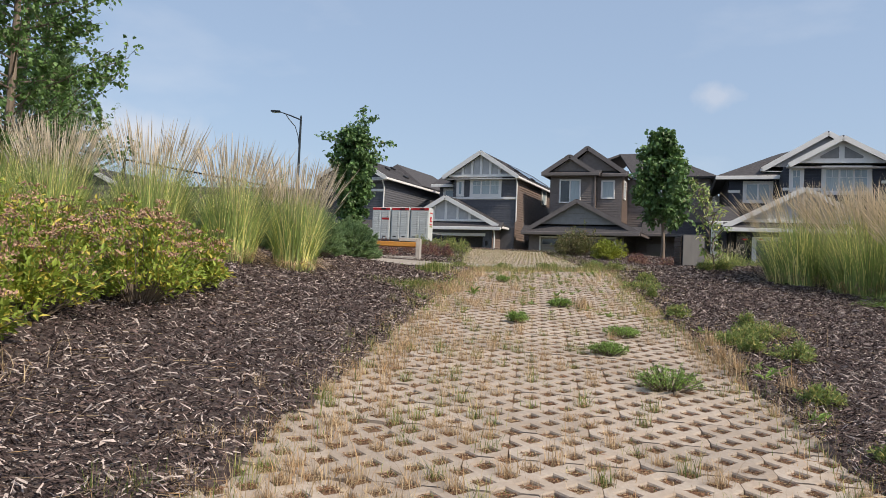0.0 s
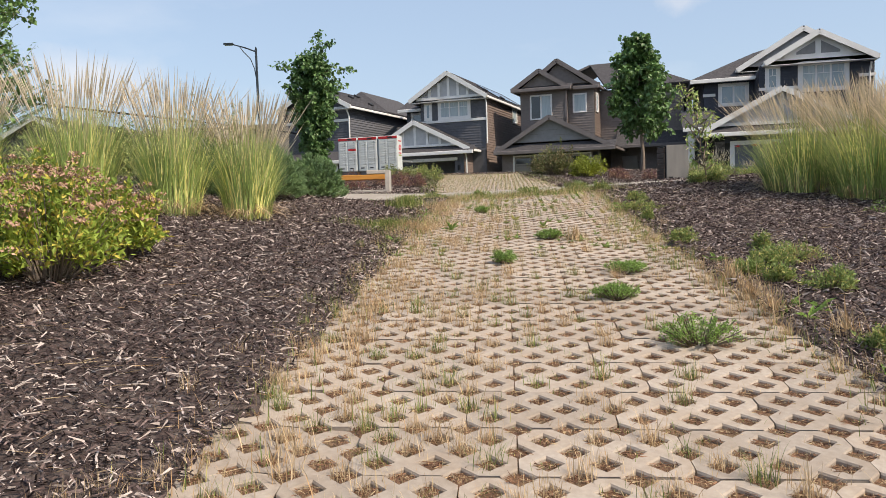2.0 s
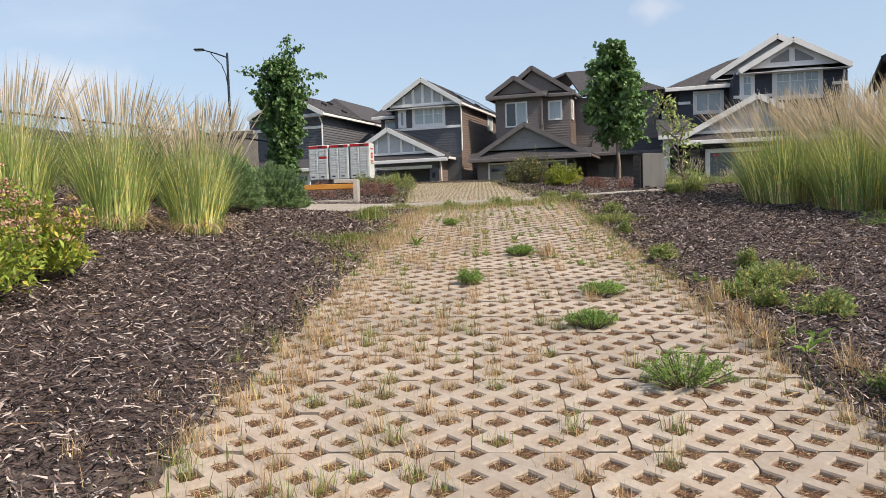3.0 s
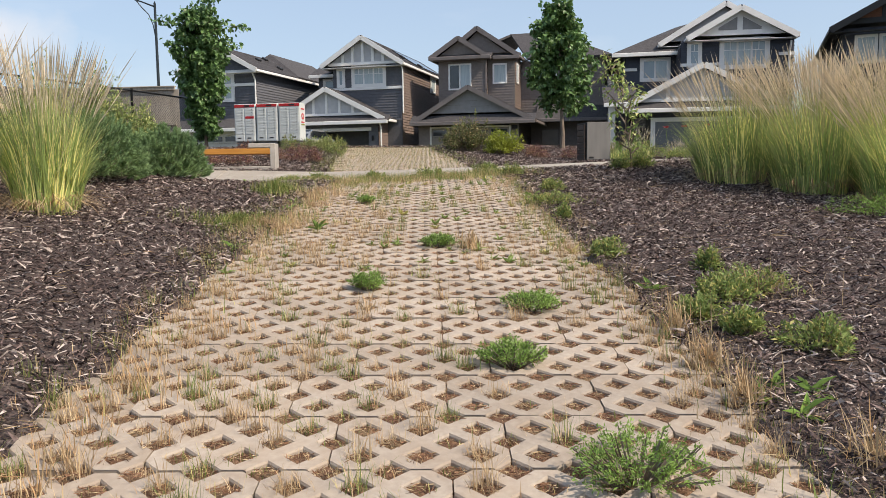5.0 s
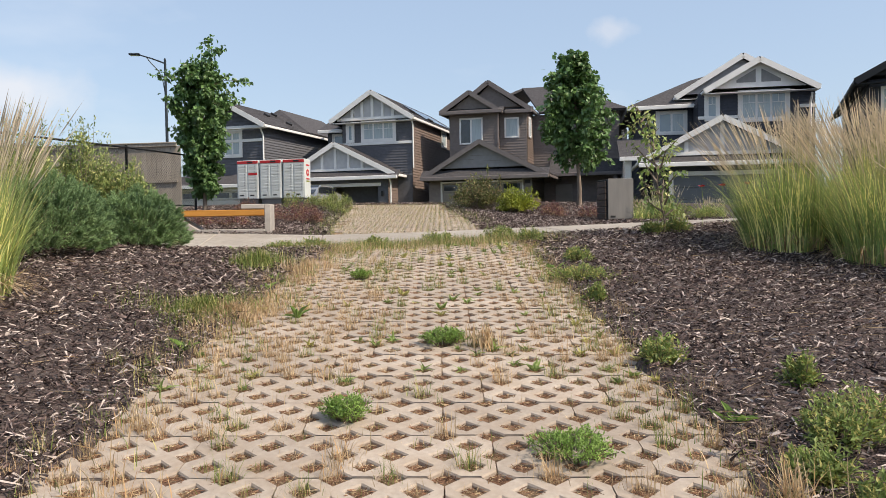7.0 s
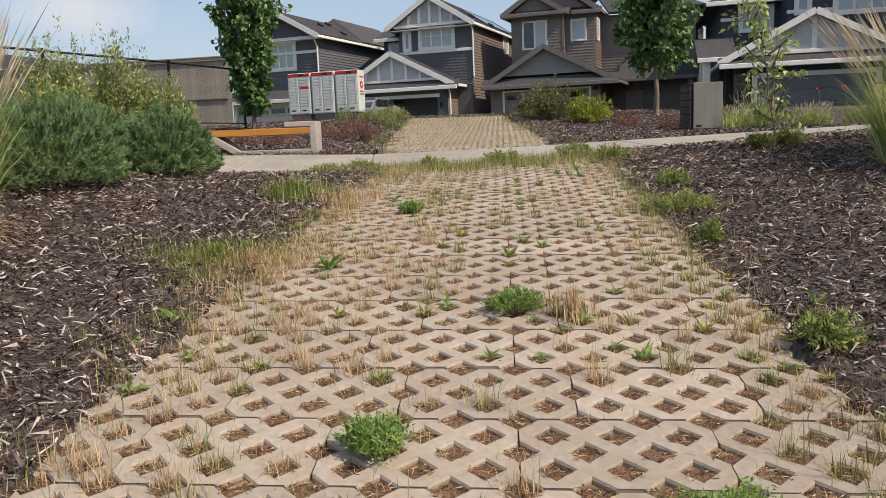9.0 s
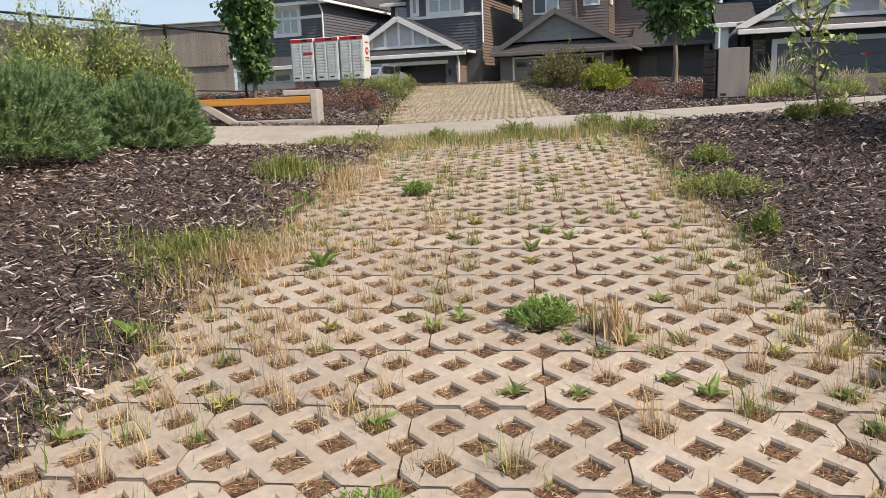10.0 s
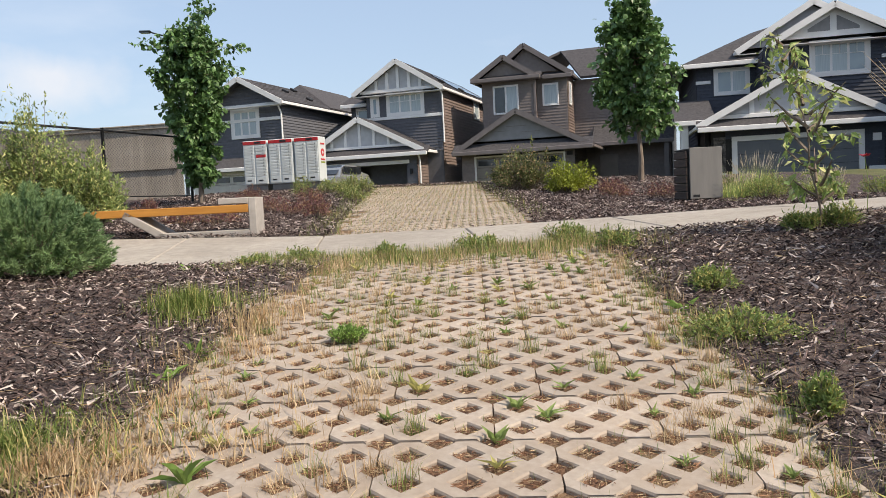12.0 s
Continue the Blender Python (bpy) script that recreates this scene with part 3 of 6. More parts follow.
def house_taupe():
    h = thing("house", "two-storey taupe-brown house with three gables and a closed garage", "house", pose(10.5, 43.88, 7.6, 0, 0, -23) @ Matrix.Diagonal((1, 1, 0.955, 1)))
    T, S = M["taupe_trim"], M["taupe_siding"]
    shell(h, -5.7, 0, 0.02, 6, 2.6, M["dark_room"])
    sided(h, "garage_siding", S, ("f", -5.7, -4.95, 0, 0.75, 2.65), ("f", -0.55, 0, 0, 0.75, 2.65), ("f", -4.95, -0.55, 0, 2.3, 2.65))
    # garage and bay sides wear the sun-warmed copy of the taupe
    sided(h, "garage_side_siding", M["sunlit_siding"], ("s", 0, 0, 6, -1.5, 2.65))
    stones(h, -5.7, -5.08, -0.002, -1.4, 0.85)
    stones(h, -0.4, 0.0, -0.002, -1.4, 0.75)
    garage_door(h, -4.95, -0.55, 0, 2.12, M["garage_taupe"], M["white"], lights=1, trim_w=0.09)
    part("house_number", Geo().box(-0.38, -0.1, -0.06, -0.025, 2.0, 2.2, 0.006), M["black_trim"], h)
    gable_roof(h, -6.0, 0.95, -0.5, 4.6, 2.5, 4.5, T, px=-2.74, label="dark shingled garage roof with taupe rakes")
    part("gable_panel", tri(-5.1, -0.1, -0.22, 2.95, -2.74, 4.28), M["slate_panel"], h, "grey scored gable panel")
    for x, z in ((-3.6, 3.4), (-2.8, 3.62), (-2.1, 3.3)):
        part("panel_joint", Geo().box(x - 0.5, x + 0.5, -0.235, -0.222, z, z + 0.02), T, h)
    shed(h, [(-6.0, -0.7, 2.45), (0.97, -0.7, 2.45), (0.97, -0.2, 2.85), (-6.0, -0.2, 2.85)], T)
    # upper bays
    shell(h, -4.9, -0.62, 2.2, 12, 6.3, S)
    shell(h, -0.62, 4.3, 4.02, 13.4, 6.3, S)
    shell(h, -4.9, -2.15, 1.52, 3, 6.3, S)
    sided(h, "front_siding", S, ("f", -4.9, -2.15, 1.5, 2.6, 6.4), ("f", -2.15, -0.58, 2.0, 2.6, 6.4), ("f", -0.58, 4.3, 4.0, 2.6, 6.3))
    sided(h, "bay_side_siding", M["sunlit_siding"], ("s", -2.15, 1.5, 2.0, 2.6, 6.4))
    sided(h, "bay_side_siding", M["sunlit_siding"], ("s", -0.58, 2.0, 4.0, 2.6, 6.4))
    sided(h, "side_siding", M["dark_siding"], ("s", 4.3, 4.0, 13.5, -1.5, 6.3), ("s", -4.9, 1.5, 12, 2.6, 6.3, False))
    gable_roof(h, -5.33, -1.95, 1.05, 5.5, 6.4, 7.54, T, px=-3.64)
    part("gable_panel", tri(-4.76, -2.5, 1.3, 6.5, -3.64, 7.3), S, h)
    gable_roof(h, -4.9, -0.35, 1.75, 7.5, 6.5, 8.18, T, px=-2.72)
    part("gable_panel", tri(-4.1, -1.05, 2.0, 6.6, -2.72, 7.93), S, h)
    shed(h, [(-5.36, 1.0, 6.36), (-1.76, 1.0, 6.36), (-1.76, 1.5, 6.56), (-5.36, 1.5, 6.56)], T)
    shed(h, [(-1.76, 1.65, 6.36), (-0.25, 1.65, 6.36), (-0.25, 2.2, 6.58), (-1.76, 2.2, 6.58)], T)
    main = part("roof", Geo().slab([(-0.1, 3.5, 6.4), (4.8, 3.5, 6.4), (0.9, 6.5, 8.45), (-1.6, 6.5, 8.45)], 0.14)
                .slab([(4.8, 3.5, 6.4), (4.8, 14, 6.4), (0.9, 10, 8.45), (0.9, 6.5, 8.45)], 0.14)
                .slab([(-5.1, 3.5, 6.4), (-1.6, 6.5, 8.45), (-1.6, 10, 8.45), (-5.1, 13, 6.4)], 0.14), M["shingle"], h)
    part("gutter", Geo().box(4.72, 4.86, 3.5, 14, 6.22, 6.38, 0.02), T, main)
    window(h, -4.27, -3.03, 1.5, 4.5, 5.94, 2, M["white"], [M["glass_dark"], M["curtain"]], wide=0.05)
    window(h, -1.8, -1.07, 2.0, 4.83, 5.92, 1, M["white"], [M["curtain"]], wide=0.05)
    window(h, 2.35, 2.85, -0.555, 4.85, 5.95, 1, M["white"], [M["glass"]], right_side=True, wide=0.05)
    window(h, 0.5, 1.5, 4.0, 5.0, 5.9, 1, M["white"], [M["curtain"]], wide=0.06)
    for z in (2.6, 4.3):
        part("corner_trim", Geo().box(-2.2, -2.08, 1.44, 1.5, z, z + 1.9, 0.01), T, h)
    # entry porch
    shed(h, [(0.46, 2.7, 2.7), (4.5, 2.9, 2.7), (4.5, 4.0, 3.5), (0.46, 4.0, 3.7)], T, "porch roof")
    part("entry_door", Geo().box(0.7, 1.65, 3.9, 3.98, 0, 2.1, 0.02), M["garage_taupe"], h)
    part("porch_post", Geo().box(4.0, 4.25, 3.0, 3.25, -1.2, 2.7, 0.02), T, h)
    sided(h, "entry_siding", S, ("f", 0, 4.3, 4.0, -1.5, 2.7))
    vents(h, [(1.2, 7, 7.5, 35)])
    return h


def house_navy():
    h = thing("house", "two-storey blue-black house with wide white gables and a grey garage door", "house", pose(19.4, 35.3, 6.2, 0, 0, -17) @ Matrix.Diagonal((1, 1, 0.945, 1)))
    W, S = M["white"], M["navy_siding"]
    shell(h, -5.4, 0.7, 0.02, 6, 2.7, M["dark_room"])
    sided(h, "garage_siding", S, ("f", -0.0, 0.72, 0, 0.9, 2.75), ("f", -4.95, 0, 0, 2.3, 2.75))
    stones(h, -5.4, -4.95, -0.002, -1.4, 2.4)
    stones(h, 0.2, 0.72, -0.002, -1.4, 0.72)
    part("band", Geo().box(0.15, 0.78, -0.09, 0, 0.72, 0.9, 0.01), W, h)
    part("band", Geo().box(-5.45, -4.9, -0.09, 0, 0.72, 0.9, 0.01), W, h)
    garage_door(h, -4.52, -0.18, 0, 2.18, M["garage_grey"], W, trim_w=0.2)
    part("house_number", Geo().box(0.3, 0.6, -0.06, -0.025, 1.9, 2.2, 0.006), W, h)
    wall_lamp(h, -5.15, -0.03, 1.5)
    sided(h, "side_siding", S, ("s", 0.72, 0, 6, -1.5, 2.7), ("s", 1.75, 1.5, 12, -1.5, 6.2), ("s", -5.66, 3, 12, 0, 6, False), ("s", -3.25, 1.5, 3.0, 2.6, 6.0, False))
    gable_roof(h, -6.05, 1.1, -0.5, 4.0, 2.92, 4.9, W, px=-2.5, label="dark shingled garage roof with white rakes")
    part("gable_panel", tri(-5.1, 0.15, -0.22, 3.22, -2.5, 4.66), M["grey_panel"], h)
    for x in (-4.0, -2.5, -1.0):
        part("batten", Geo().box(x - 0.09, x + 0.09, -0.29, -0.222, 3.24, 4.62 - abs(x + 2.5) * 0.54, 0.006), W, h)
    part("gable_band", Geo().box(-5.3, 0.35, -0.3, -0.22, 3.1, 3.26, 0.01), W, h)
    shed(h, [(-6.05, -0.66, 2.78), (1.1, -0.66, 2.78), (1.1, -0.2, 3.1), (-6.05, -0.2, 3.1)], W)
    shell(h, -3.2, 1.75, 1.52, 12, 6.1, S)
    shell(h, -5.6, -3.2, 3.02, 12, 5.9, S)
    sided(h, "front_siding", S, ("f", -3.25, 1.75, 1.5, 2.7, 6.2), ("f", -5.66, -3.25, 3.0, 2.7, 6.0))
    gable_roof(h, -3.05, 1.8, 0.95, 6.0, 6.32, 7.74, W, px=-0.68, label="dark shingled gable with white rakes")
    part("gable_panel", tri(-2.65, 1.35, 1.25, 6.36, -0.68, 7.58), W, h)
    for a, b in ((-1.62, -0.8), (-0.56, 0.26)):
        part("gable_light", quad(a, b, 1.235, 6.6, 7.3 - abs(a + 0.68) * 0.62, 7.3 - abs(b + 0.68) * 0.62), M["slate_panel"], h)
    gable_roof(h, -4.1, 2.0, 2.6, 11, 6.35, 8.3, W, px=-1.05)
    part("gable_panel", tri(-3.6, 1.5, 2.85, 6.42, -1.05, 8.05), M["grey_panel"], h)
    part("band", Geo().box(-3.25, -1.5, 1.42, 1.5, 4.95, 5.1, 0.01), W, h)
    part("band", Geo().box(1.1, 1.8, 1.42, 1.5, 5.35, 5.5, 0.01), W, h)
    window(h, -1.35, 0.53, 1.5, 4.92, 6.1, 3, W, [M["curtain"], M["curtain"], M["glass"]], wide=0.17, grille=True)
    window(h, -2.83, -2.43, 1.5, 5.0, 6.06, 1, W, [M["glass"]], wide=0.14, grille=True)
    window(h, -4.83, -3.65, 3.0, 4.58, 5.52, 2, W, [M["glass"], M["curtain"]], wide=0.14)
    part("band", Geo().box(-5.7, -5.1, 2.92, 3.0, 5.0, 5.15, 0.01), W, h)
    main = shed(h, [(-6.35, 2.5, 5.86), (-2.6, 2.5, 5.9), (-1.5, 5.5, 8.0), (-3.0, 5.5, 7.6)], W, "dark hipped roof")
    part("roof_slope", Geo().slab([(-6.35, 2.5, 5.86), (-3.0, 5.5, 7.6), (-3.0, 10, 7.6), (-6.35, 12, 5.86)], 0.14), M["shingle"], main)
    shed(h, [(-6.8, 0.6, 3.2), (-5.2, 0.6, 3.2), (-5.2, 3.0, 4.3), (-6.8, 3.0, 4.3)], W, "porch roof")
    part("porch_column", Geo().box(-6.55, -6.25, 0.8, 1.1, 0.2, 3.1, 0.02).box(-6.62, -6.18, 0.73, 1.17, -0.8, 0.25, 0.02), W, h)
    part("entry_wall", Geo().box(-5.6, -5.42, 1, 3, -1, 3.2), M["black_trim"], h)
    downspout(h, 1.55, 1.5, 3.0, 6.0, W)
    return h


def quad(a, b, y, z0, za, zb):
    g = Geo()
    g.face([(a, y, z0), (b, y, z0), (b, y, zb), (a, y, za)])
    g.face([(a, y + 0.02, z0), (b, y + 0.02, z0), (b, y + 0.02, zb), (a, y + 0.02, za)])
    return g


def house_slate():
    h = thing("house", "two-storey slate-grey house behind the young tree", "house", pose(-4.1, 46.8, 7.85, 0, 0, -24) @ Matrix.Translation((0.45, 0, 0)) @ Matrix.Diagonal((1, 1, 0.94, 1)))
    W, S = M["white"], M["dark_siding"]
    shell(h, -4.9, 0, 0.02, 12, 5.65, S)
    sided(h, "front_siding", S, ("f", -4.9, 0, 0, 2.5, 5.7, (-2.1, 6.95)), ("f", -4.9, 0, 0, -1.5, 0.3))
    sided(h, "side_siding", M["dark_siding"], ("s", 0, 0, 12, -1.5, 5.7))
    part("band", Geo().box(-4.9, 0.04, -0.08, 0, 4.85, 5.02, 0.01), W, h)
    part("band", Geo().box(-4.9, 0.04, -0.08, 0, 5.62, 5.8, 0.01), W, h)
    window(h, -2.8, -1.42, 0, 4.13, 5.42, 3, W, [M["curtain"]], wide=0.16)
    gable_roof(h, -4.6, 0.42, -0.6, 12.4, 5.78, 7.22, W, px=-2.08, label="dark shingled roof with pale rakes")
    garage_door(h, -4.6, -0.5, -0.9, 2.0, M["garage_white"], W, lights=1)
    shell(h, -4.9, -0.1, -0.85, 0.1, 2.4, S)
    shed(h, [(-5.4, -1.4, 2.35), (0.35, -1.4, 2.35), (0.35, 0, 3.0), (-5.4, 0, 3.0)], W)
    downspout(h, 0.05, 0, 0, 5.6, W)
    shed(h, [(0.42, 4.6, 5.86), (0.42, 12.4, 5.86), (-2.5, 12.4, 7.75), (-2.5, 6.4, 7.75)])
    shed(h, [(0.42, 4.6, 5.86), (-2.5, 6.4, 7.75), (-4.6, 4.6, 5.9)])
    vents(h, [(-1.2, 2.5, 6.7, 30), (-1.7, 4.2, 7.0, 30), (-0.5, 3.8, 6.3, 30)])
    return h


H5 = (20.6, 30.5)


def house_cedar():
    h = thing("house", "two-storey black house with cedar gable panels behind tall grass", "house", pose(H5[0], H5[1], 6.0, 0, 0, -30) @ Matrix.Translation((-0.6, 0, -1.07)) @ Matrix.Diagonal((1, 1, 0.95, 1)))
    T, S = M["black_trim"], M["navy_siding"]
    shell(h, 0, 8, 0.02, 11, 6.2, S)
    sided(h, "front_siding", S, ("f", 0, 8, 0, 0, 6.2))
    sided(h, "side_siding", S, ("s", 0, 0, 11, 0, 6.2, False))
    gable_roof(h, -0.5, 7.7, -0.6, 11.4, 6.2, 8.5, T, px=3.6, label="black shingled roof with dark rakes")
    part("gable_panel", tri(0.3, 6.9, -0.2, 6.5, 3.6, 8.25), M["cedar"], h, "brown cedar gable panel")
    for x in (1.3, 2.4, 3.6, 4.8):
        part("batten", Geo().box(x - 0.06, x + 0.06, -0.28, -0.202, 6.5, 8.25 - abs(x - 3.6) * 0.54, 0.006), T, h)
    part("band", Geo().box(0, 8, -0.3, -0.2, 6.3, 6.52, 0.01), T, h)
    for a in (0.45, 1.28):
        window(h, a, a + 0.65, 0, 4.84, 5.84, 1, M["white"], [M["curtain"]], wide=0.07)
    gable_roof(h, 1.75, 6.6, -1.8, 3, 6.0, 7.35, T)
    shell(h, 2.15, 6.2, -1.3, 0.1, 5.95, S)
    sided(h, "bay_siding", S, ("f", 2.15, 6.2, -1.32, 0, 5.95))
    part("gable_panel", tri(2.4, 5.95, -1.45, 6.1, 4.17, 7.1), M["cedar"], h)
    window(h, 2.55, 3.3, -1.32, 4.8, 5.75, 1, M["white"], [M["curtain"]], wide=0.07)
    return h


def house_far():
    h = thing("house", "distant grey house roof seen over the fence", "house", pose(-21.5, 46.5, 6.9, 0, 0, -16))
    shell(h, -4, 4, 0.02, 10, 4.2, M["dark_siding"])
    sided(h, "front_siding", M["dark_siding"], ("f", -4, 4, 0, 0, 4.2, (0, 6.0)))
    gable_roof(h, -4.6, 4.6, -0.5, 10.4, 4.1, 6.2, M["white"], label="dark shingled roof with white rakes")
    window(h, -1, 1, 0, 2.2, 3.6, 2, M["white"], [M["curtain"]])


house_far()
house_white_gable()
house_taupe()
house_navy()
house_slate()
house_cedar()


# ---- open concrete pavers ----
P = 0.216
HOLE = 0.062
TURN_P = -6.8


def paver_mesh(rng):
    """One lattice block, three cells by two, with diamond openings cut through and worn edges."""
    g = Geo()
    q = P / 2
    e, deep = 0.008, 0.075
    for i in range(6):
        for j in range(4):
            x0, y0 = (i - 3) * q, (j - 2) * q
            hole00 = (i + j) % 2 == 0
            hs = []
            top = []
            corners = [(x0, y0, 1, 1), (x0 + q, y0, -1, 1), (x0 + q, y0 + q, -1, -1), (x0, y0 + q, 1, -1)]
            k0 = 0 if hole00 else 1
            for k, (cx, cy, sx, sy) in enumerate(corners):
                if k % 2 == k0:
                    h = HOLE + e
                    a, b = (cx + sx * h, cy), (cx, cy + sy * h)
                    pair = (a, b) if (sx * sy) < 0 else (b, a)
                    top += list(pair)
                    ha, hb = (cx + sx * HOLE, cy), (cx, cy + sy * HOLE)
                    hs.append((pair, (ha, hb) if (sx * sy) < 0 else (hb, ha)))
                else:
                    top.append((cx, cy))
            gap = 0.0026
            lim = lambda p: (max(gap - 3 * q, min(3 * q - gap, p[0])), max(gap * 0.6 - 2 * q, min(2 * q - gap * 0.6, p[1])))
            g.face([(*lim(p), 0) for p in top])
            for (a, b), (c, d) in hs:
                a, b, c, d = lim(a), lim(b), lim(c), lim(d)
                g.face([(*a, 0), (*c, -e), (*d, -e), (*b, 0)])
                g.face([(*c, -e), (*c, -deep), (*d, -deep), (*d, -e)])
    w, l = 3 * q - 0.0035, 2 * q - 0.0035
    for a, b in (((-w, -l), (w, -l)), ((w, -l), (w, l)), ((w, l), (-w, l)), ((-w, l), (-w, -l))):
        n = 6 if abs(a[0] - b[0]) > abs(a[1] - b[1]) else 4
        for k in range(n):
            # sides only beside solid concrete
            p = [a[c] + (b[c] - a[c]) * k / n for c in (0, 1)]
            r = [a[c] + (b[c] - a[c]) * (k + 1) / n for c in (0, 1)]
            i, j = round((p[0] + 3 * q) / q), round((p[1] + 2 * q) / q)
            f = HOLE / q
            s0, s1 = (f, 1.0) if (i + j) % 2 == 0 else (0.0, 1 - f)
            u = [p[c] + (r[c] - p[c]) * s0 for c in (0, 1)]
            v = [p[c] + (r[c] - p[c]) * s1 for c in (0, 1)]
            g.face([(*u, 0), (*v, 0), (*v, -0.03), (*u, -0.03)])
    return g.mesh("paver", M["concrete"])


def lay_pavers():
    rng = random.Random(5)
    me = paver_mesh(rng)
    root = thing("paving", "sand-coloured open lattice pavers with weeds in the cells", "paving", kind="structure")
    upper = thing("paving", "sand-coloured open lattice pavers above the walkway", "paving", kind="structure")
    c, s = math.cos(radians(TURN_P)), math.sin(radians(TURN_P))
    ox, oy = 0.96, 8.19
    cells = []
    for row in range(-30, 52):
        for col in range(-12, 12):
            u = (col + (0.333 if row % 2 else 0.0)) * 3 * P
            v = row * 2 * P
            x, y = ox + u * c - v * s, oy + u * s + v * c
            st = y + SKEW * x
            low = st < S_NEAR - 0.3 and left_edge(y) - 0.14 < x < right_edge(y) + 0.14 and y > -2.3
            high = S_FAR + 0.2 < st < 29.0 and left2(y) < x < right2(y)
            if not (low or high):
                continue
            z = terrain(x, y)
            d = 0.3
            tx = math.degrees(math.atan((terrain(x, y + d) - terrain(x, y - d)) / (2 * d)))
            ty = math.degrees(math.atan((terrain(x + d, y) - terrain(x - d, y)) / (2 * d)))
            ob = new("paver", me)
            ob.parent = root if low else upper
            ob.matrix_basis = pose(x, y, z + rng.uniform(-0.002, 0.002) + 0.004, tx + rng.gauss(0, 0.25), -ty + rng.gauss(0, 0.25), 0) @ pose(0, 0, 0, 0, 0, TURN_P + rng.gauss(0, 0.25))
            for i in range(6):
                for j in range(4):
                    if (i + j) % 2 == 0:
                        uu, vv = u + (i - 3) * P / 2, v + (j - 2) * P / 2
                        cells.append((ox + uu * c - vv * s, oy + uu * s + vv * c, low))
    return cells


CELLS = lay_pavers()


# ---- plant and clutter materials ----
M["blade_green"] = mat("grass_blade_green", (0.216, 0.277, 0.074), (0.135, 0.189, 0.047), 0.6, 3, 3, island=0.35, translucent=0.3, c3=(0.405, 0.365, 0.149))
M["blade_tall"] = mat("tall_grass_leaf", (0.56, 0.66, 0.25), (0.33, 0.45, 0.15), 0.55, 2, 3, island=0.4, translucent=0.3, c3=(0.850, 0.783, 0.353))
M["stem_tall"] = mat("tall_grass_stem", (0.50, 0.46, 0.26), (0.36, 0.36, 0.17), 0.6, 3, 3, island=0.25, translucent=0.2)
M["plume"] = mat("seed_head", (0.85, 0.77, 0.65), (0.68, 0.60, 0.49), 0.8, 12, 3, island=0.25, translucent=0.55)
M["straw"] = mat("dry_straw", (0.66, 0.51, 0.33), (0.47, 0.34, 0.20), 0.75, 6, 3, island=0.35, translucent=0.25, c3=(0.390, 0.247, 0.130))
M["weed"] = mat("weed_leaf", (0.30, 0.37, 0.12), (0.185, 0.26, 0.08), 0.55, 6, 3, island=0.4, translucent=0.35, c3=(0.36, 0.33, 0.12))
M["weed_bright"] = mat("bright_weed_leaf", (0.275, 0.40, 0.105), (0.17, 0.28, 0.07), 0.5, 6, 3, island=0.3, translucent=0.35)
M["litter"] = mat("leaf_litter", (0.33, 0.18, 0.11), (0.14, 0.07, 0.042), 0.9, 12, 3, island=0.5, c3=(0.36, 0.27, 0.165))
M["spirea"] = mat("spirea_leaf", (0.37, 0.45, 0.08), (0.22, 0.32, 0.055), 0.5, 2.2, 3, island=0.3, translucent=0.3, c3=(0.5, 0.42, 0.09))
M["spirea_flower"] = mat("faded_spirea_flower", (0.47, 0.30, 0.22), (0.34, 0.20, 0.14), 0.85, 9, 3, island=0.35)
M["pine"] = mat("pine_needle", (0.27, 0.385, 0.175), (0.15, 0.24, 0.115), 0.55, 3, 3, island=0.35, translucent=0.3)
M["tree_leaf"] = mat("young_tree_leaf", (0.145, 0.260, 0.088), (0.083, 0.157, 0.052), 0.42, 3, 3, island=0.35, translucent=0.25, spec=0.5)
M["aspen_leaf"] = mat("aspen_leaf", (0.168, 0.286, 0.084), (0.101, 0.185, 0.054), 0.45, 3, 3, island=0.35, translucent=0.3, spec=0.5)
M["sapling_leaf"] = mat("sapling_leaf", (0.36, 0.46, 0.14), (0.22, 0.32, 0.09), 0.45, 3, 3, island=0.35, translucent=0.3, spec=0.5, c3=(0.5, 0.5, 0.22))
M["dull_leaf"] = mat("dull_shrub_leaf", (0.20, 0.22, 0.08), (0.11, 0.13, 0.05), 0.55, 2, 3, island=0.4, translucent=0.3, c3=(0.30, 0.22, 0.12))
M["shrub_leaf"] = mat("shrub_leaf", (0.30, 0.37, 0.13), (0.18, 0.245, 0.085), 0.5, 2, 3, island=0.35, translucent=0.3, c3=(0.46, 0.46, 0.19))
M["yellow_leaf"] = mat("yellow_green_leaf", (0.358, 0.381, 0.056), (0.224, 0.269, 0.045), 0.5, 2, 3, island=0.3, translucent=0.3)
M["red_leaf"] = mat("barberry_leaf", (0.259, 0.107, 0.107), (0.147, 0.069, 0.069), 0.55, 5, 3, island=0.4, translucent=0.2, c3=(0.345, 0.224, 0.121))
M["poppy"] = mat("poppy_petal", (0.65, 0.02, 0.04), (0.5, 0.01, 0.03), 0.5, 5, 2)
M["bark"] = mat("young_bark", (0.25, 0.20, 0.16), (0.15, 0.115, 0.09), 0.85, 14, 6, 0.5, 40, stretch=(1, 1, 0.3))
M["timber"] = mat("oiled_timber", (0.52, 0.245, 0.055), (0.36, 0.15, 0.03), 0.5, 5, 6, 0.2, 30, stretch=(0.25, 3, 3))
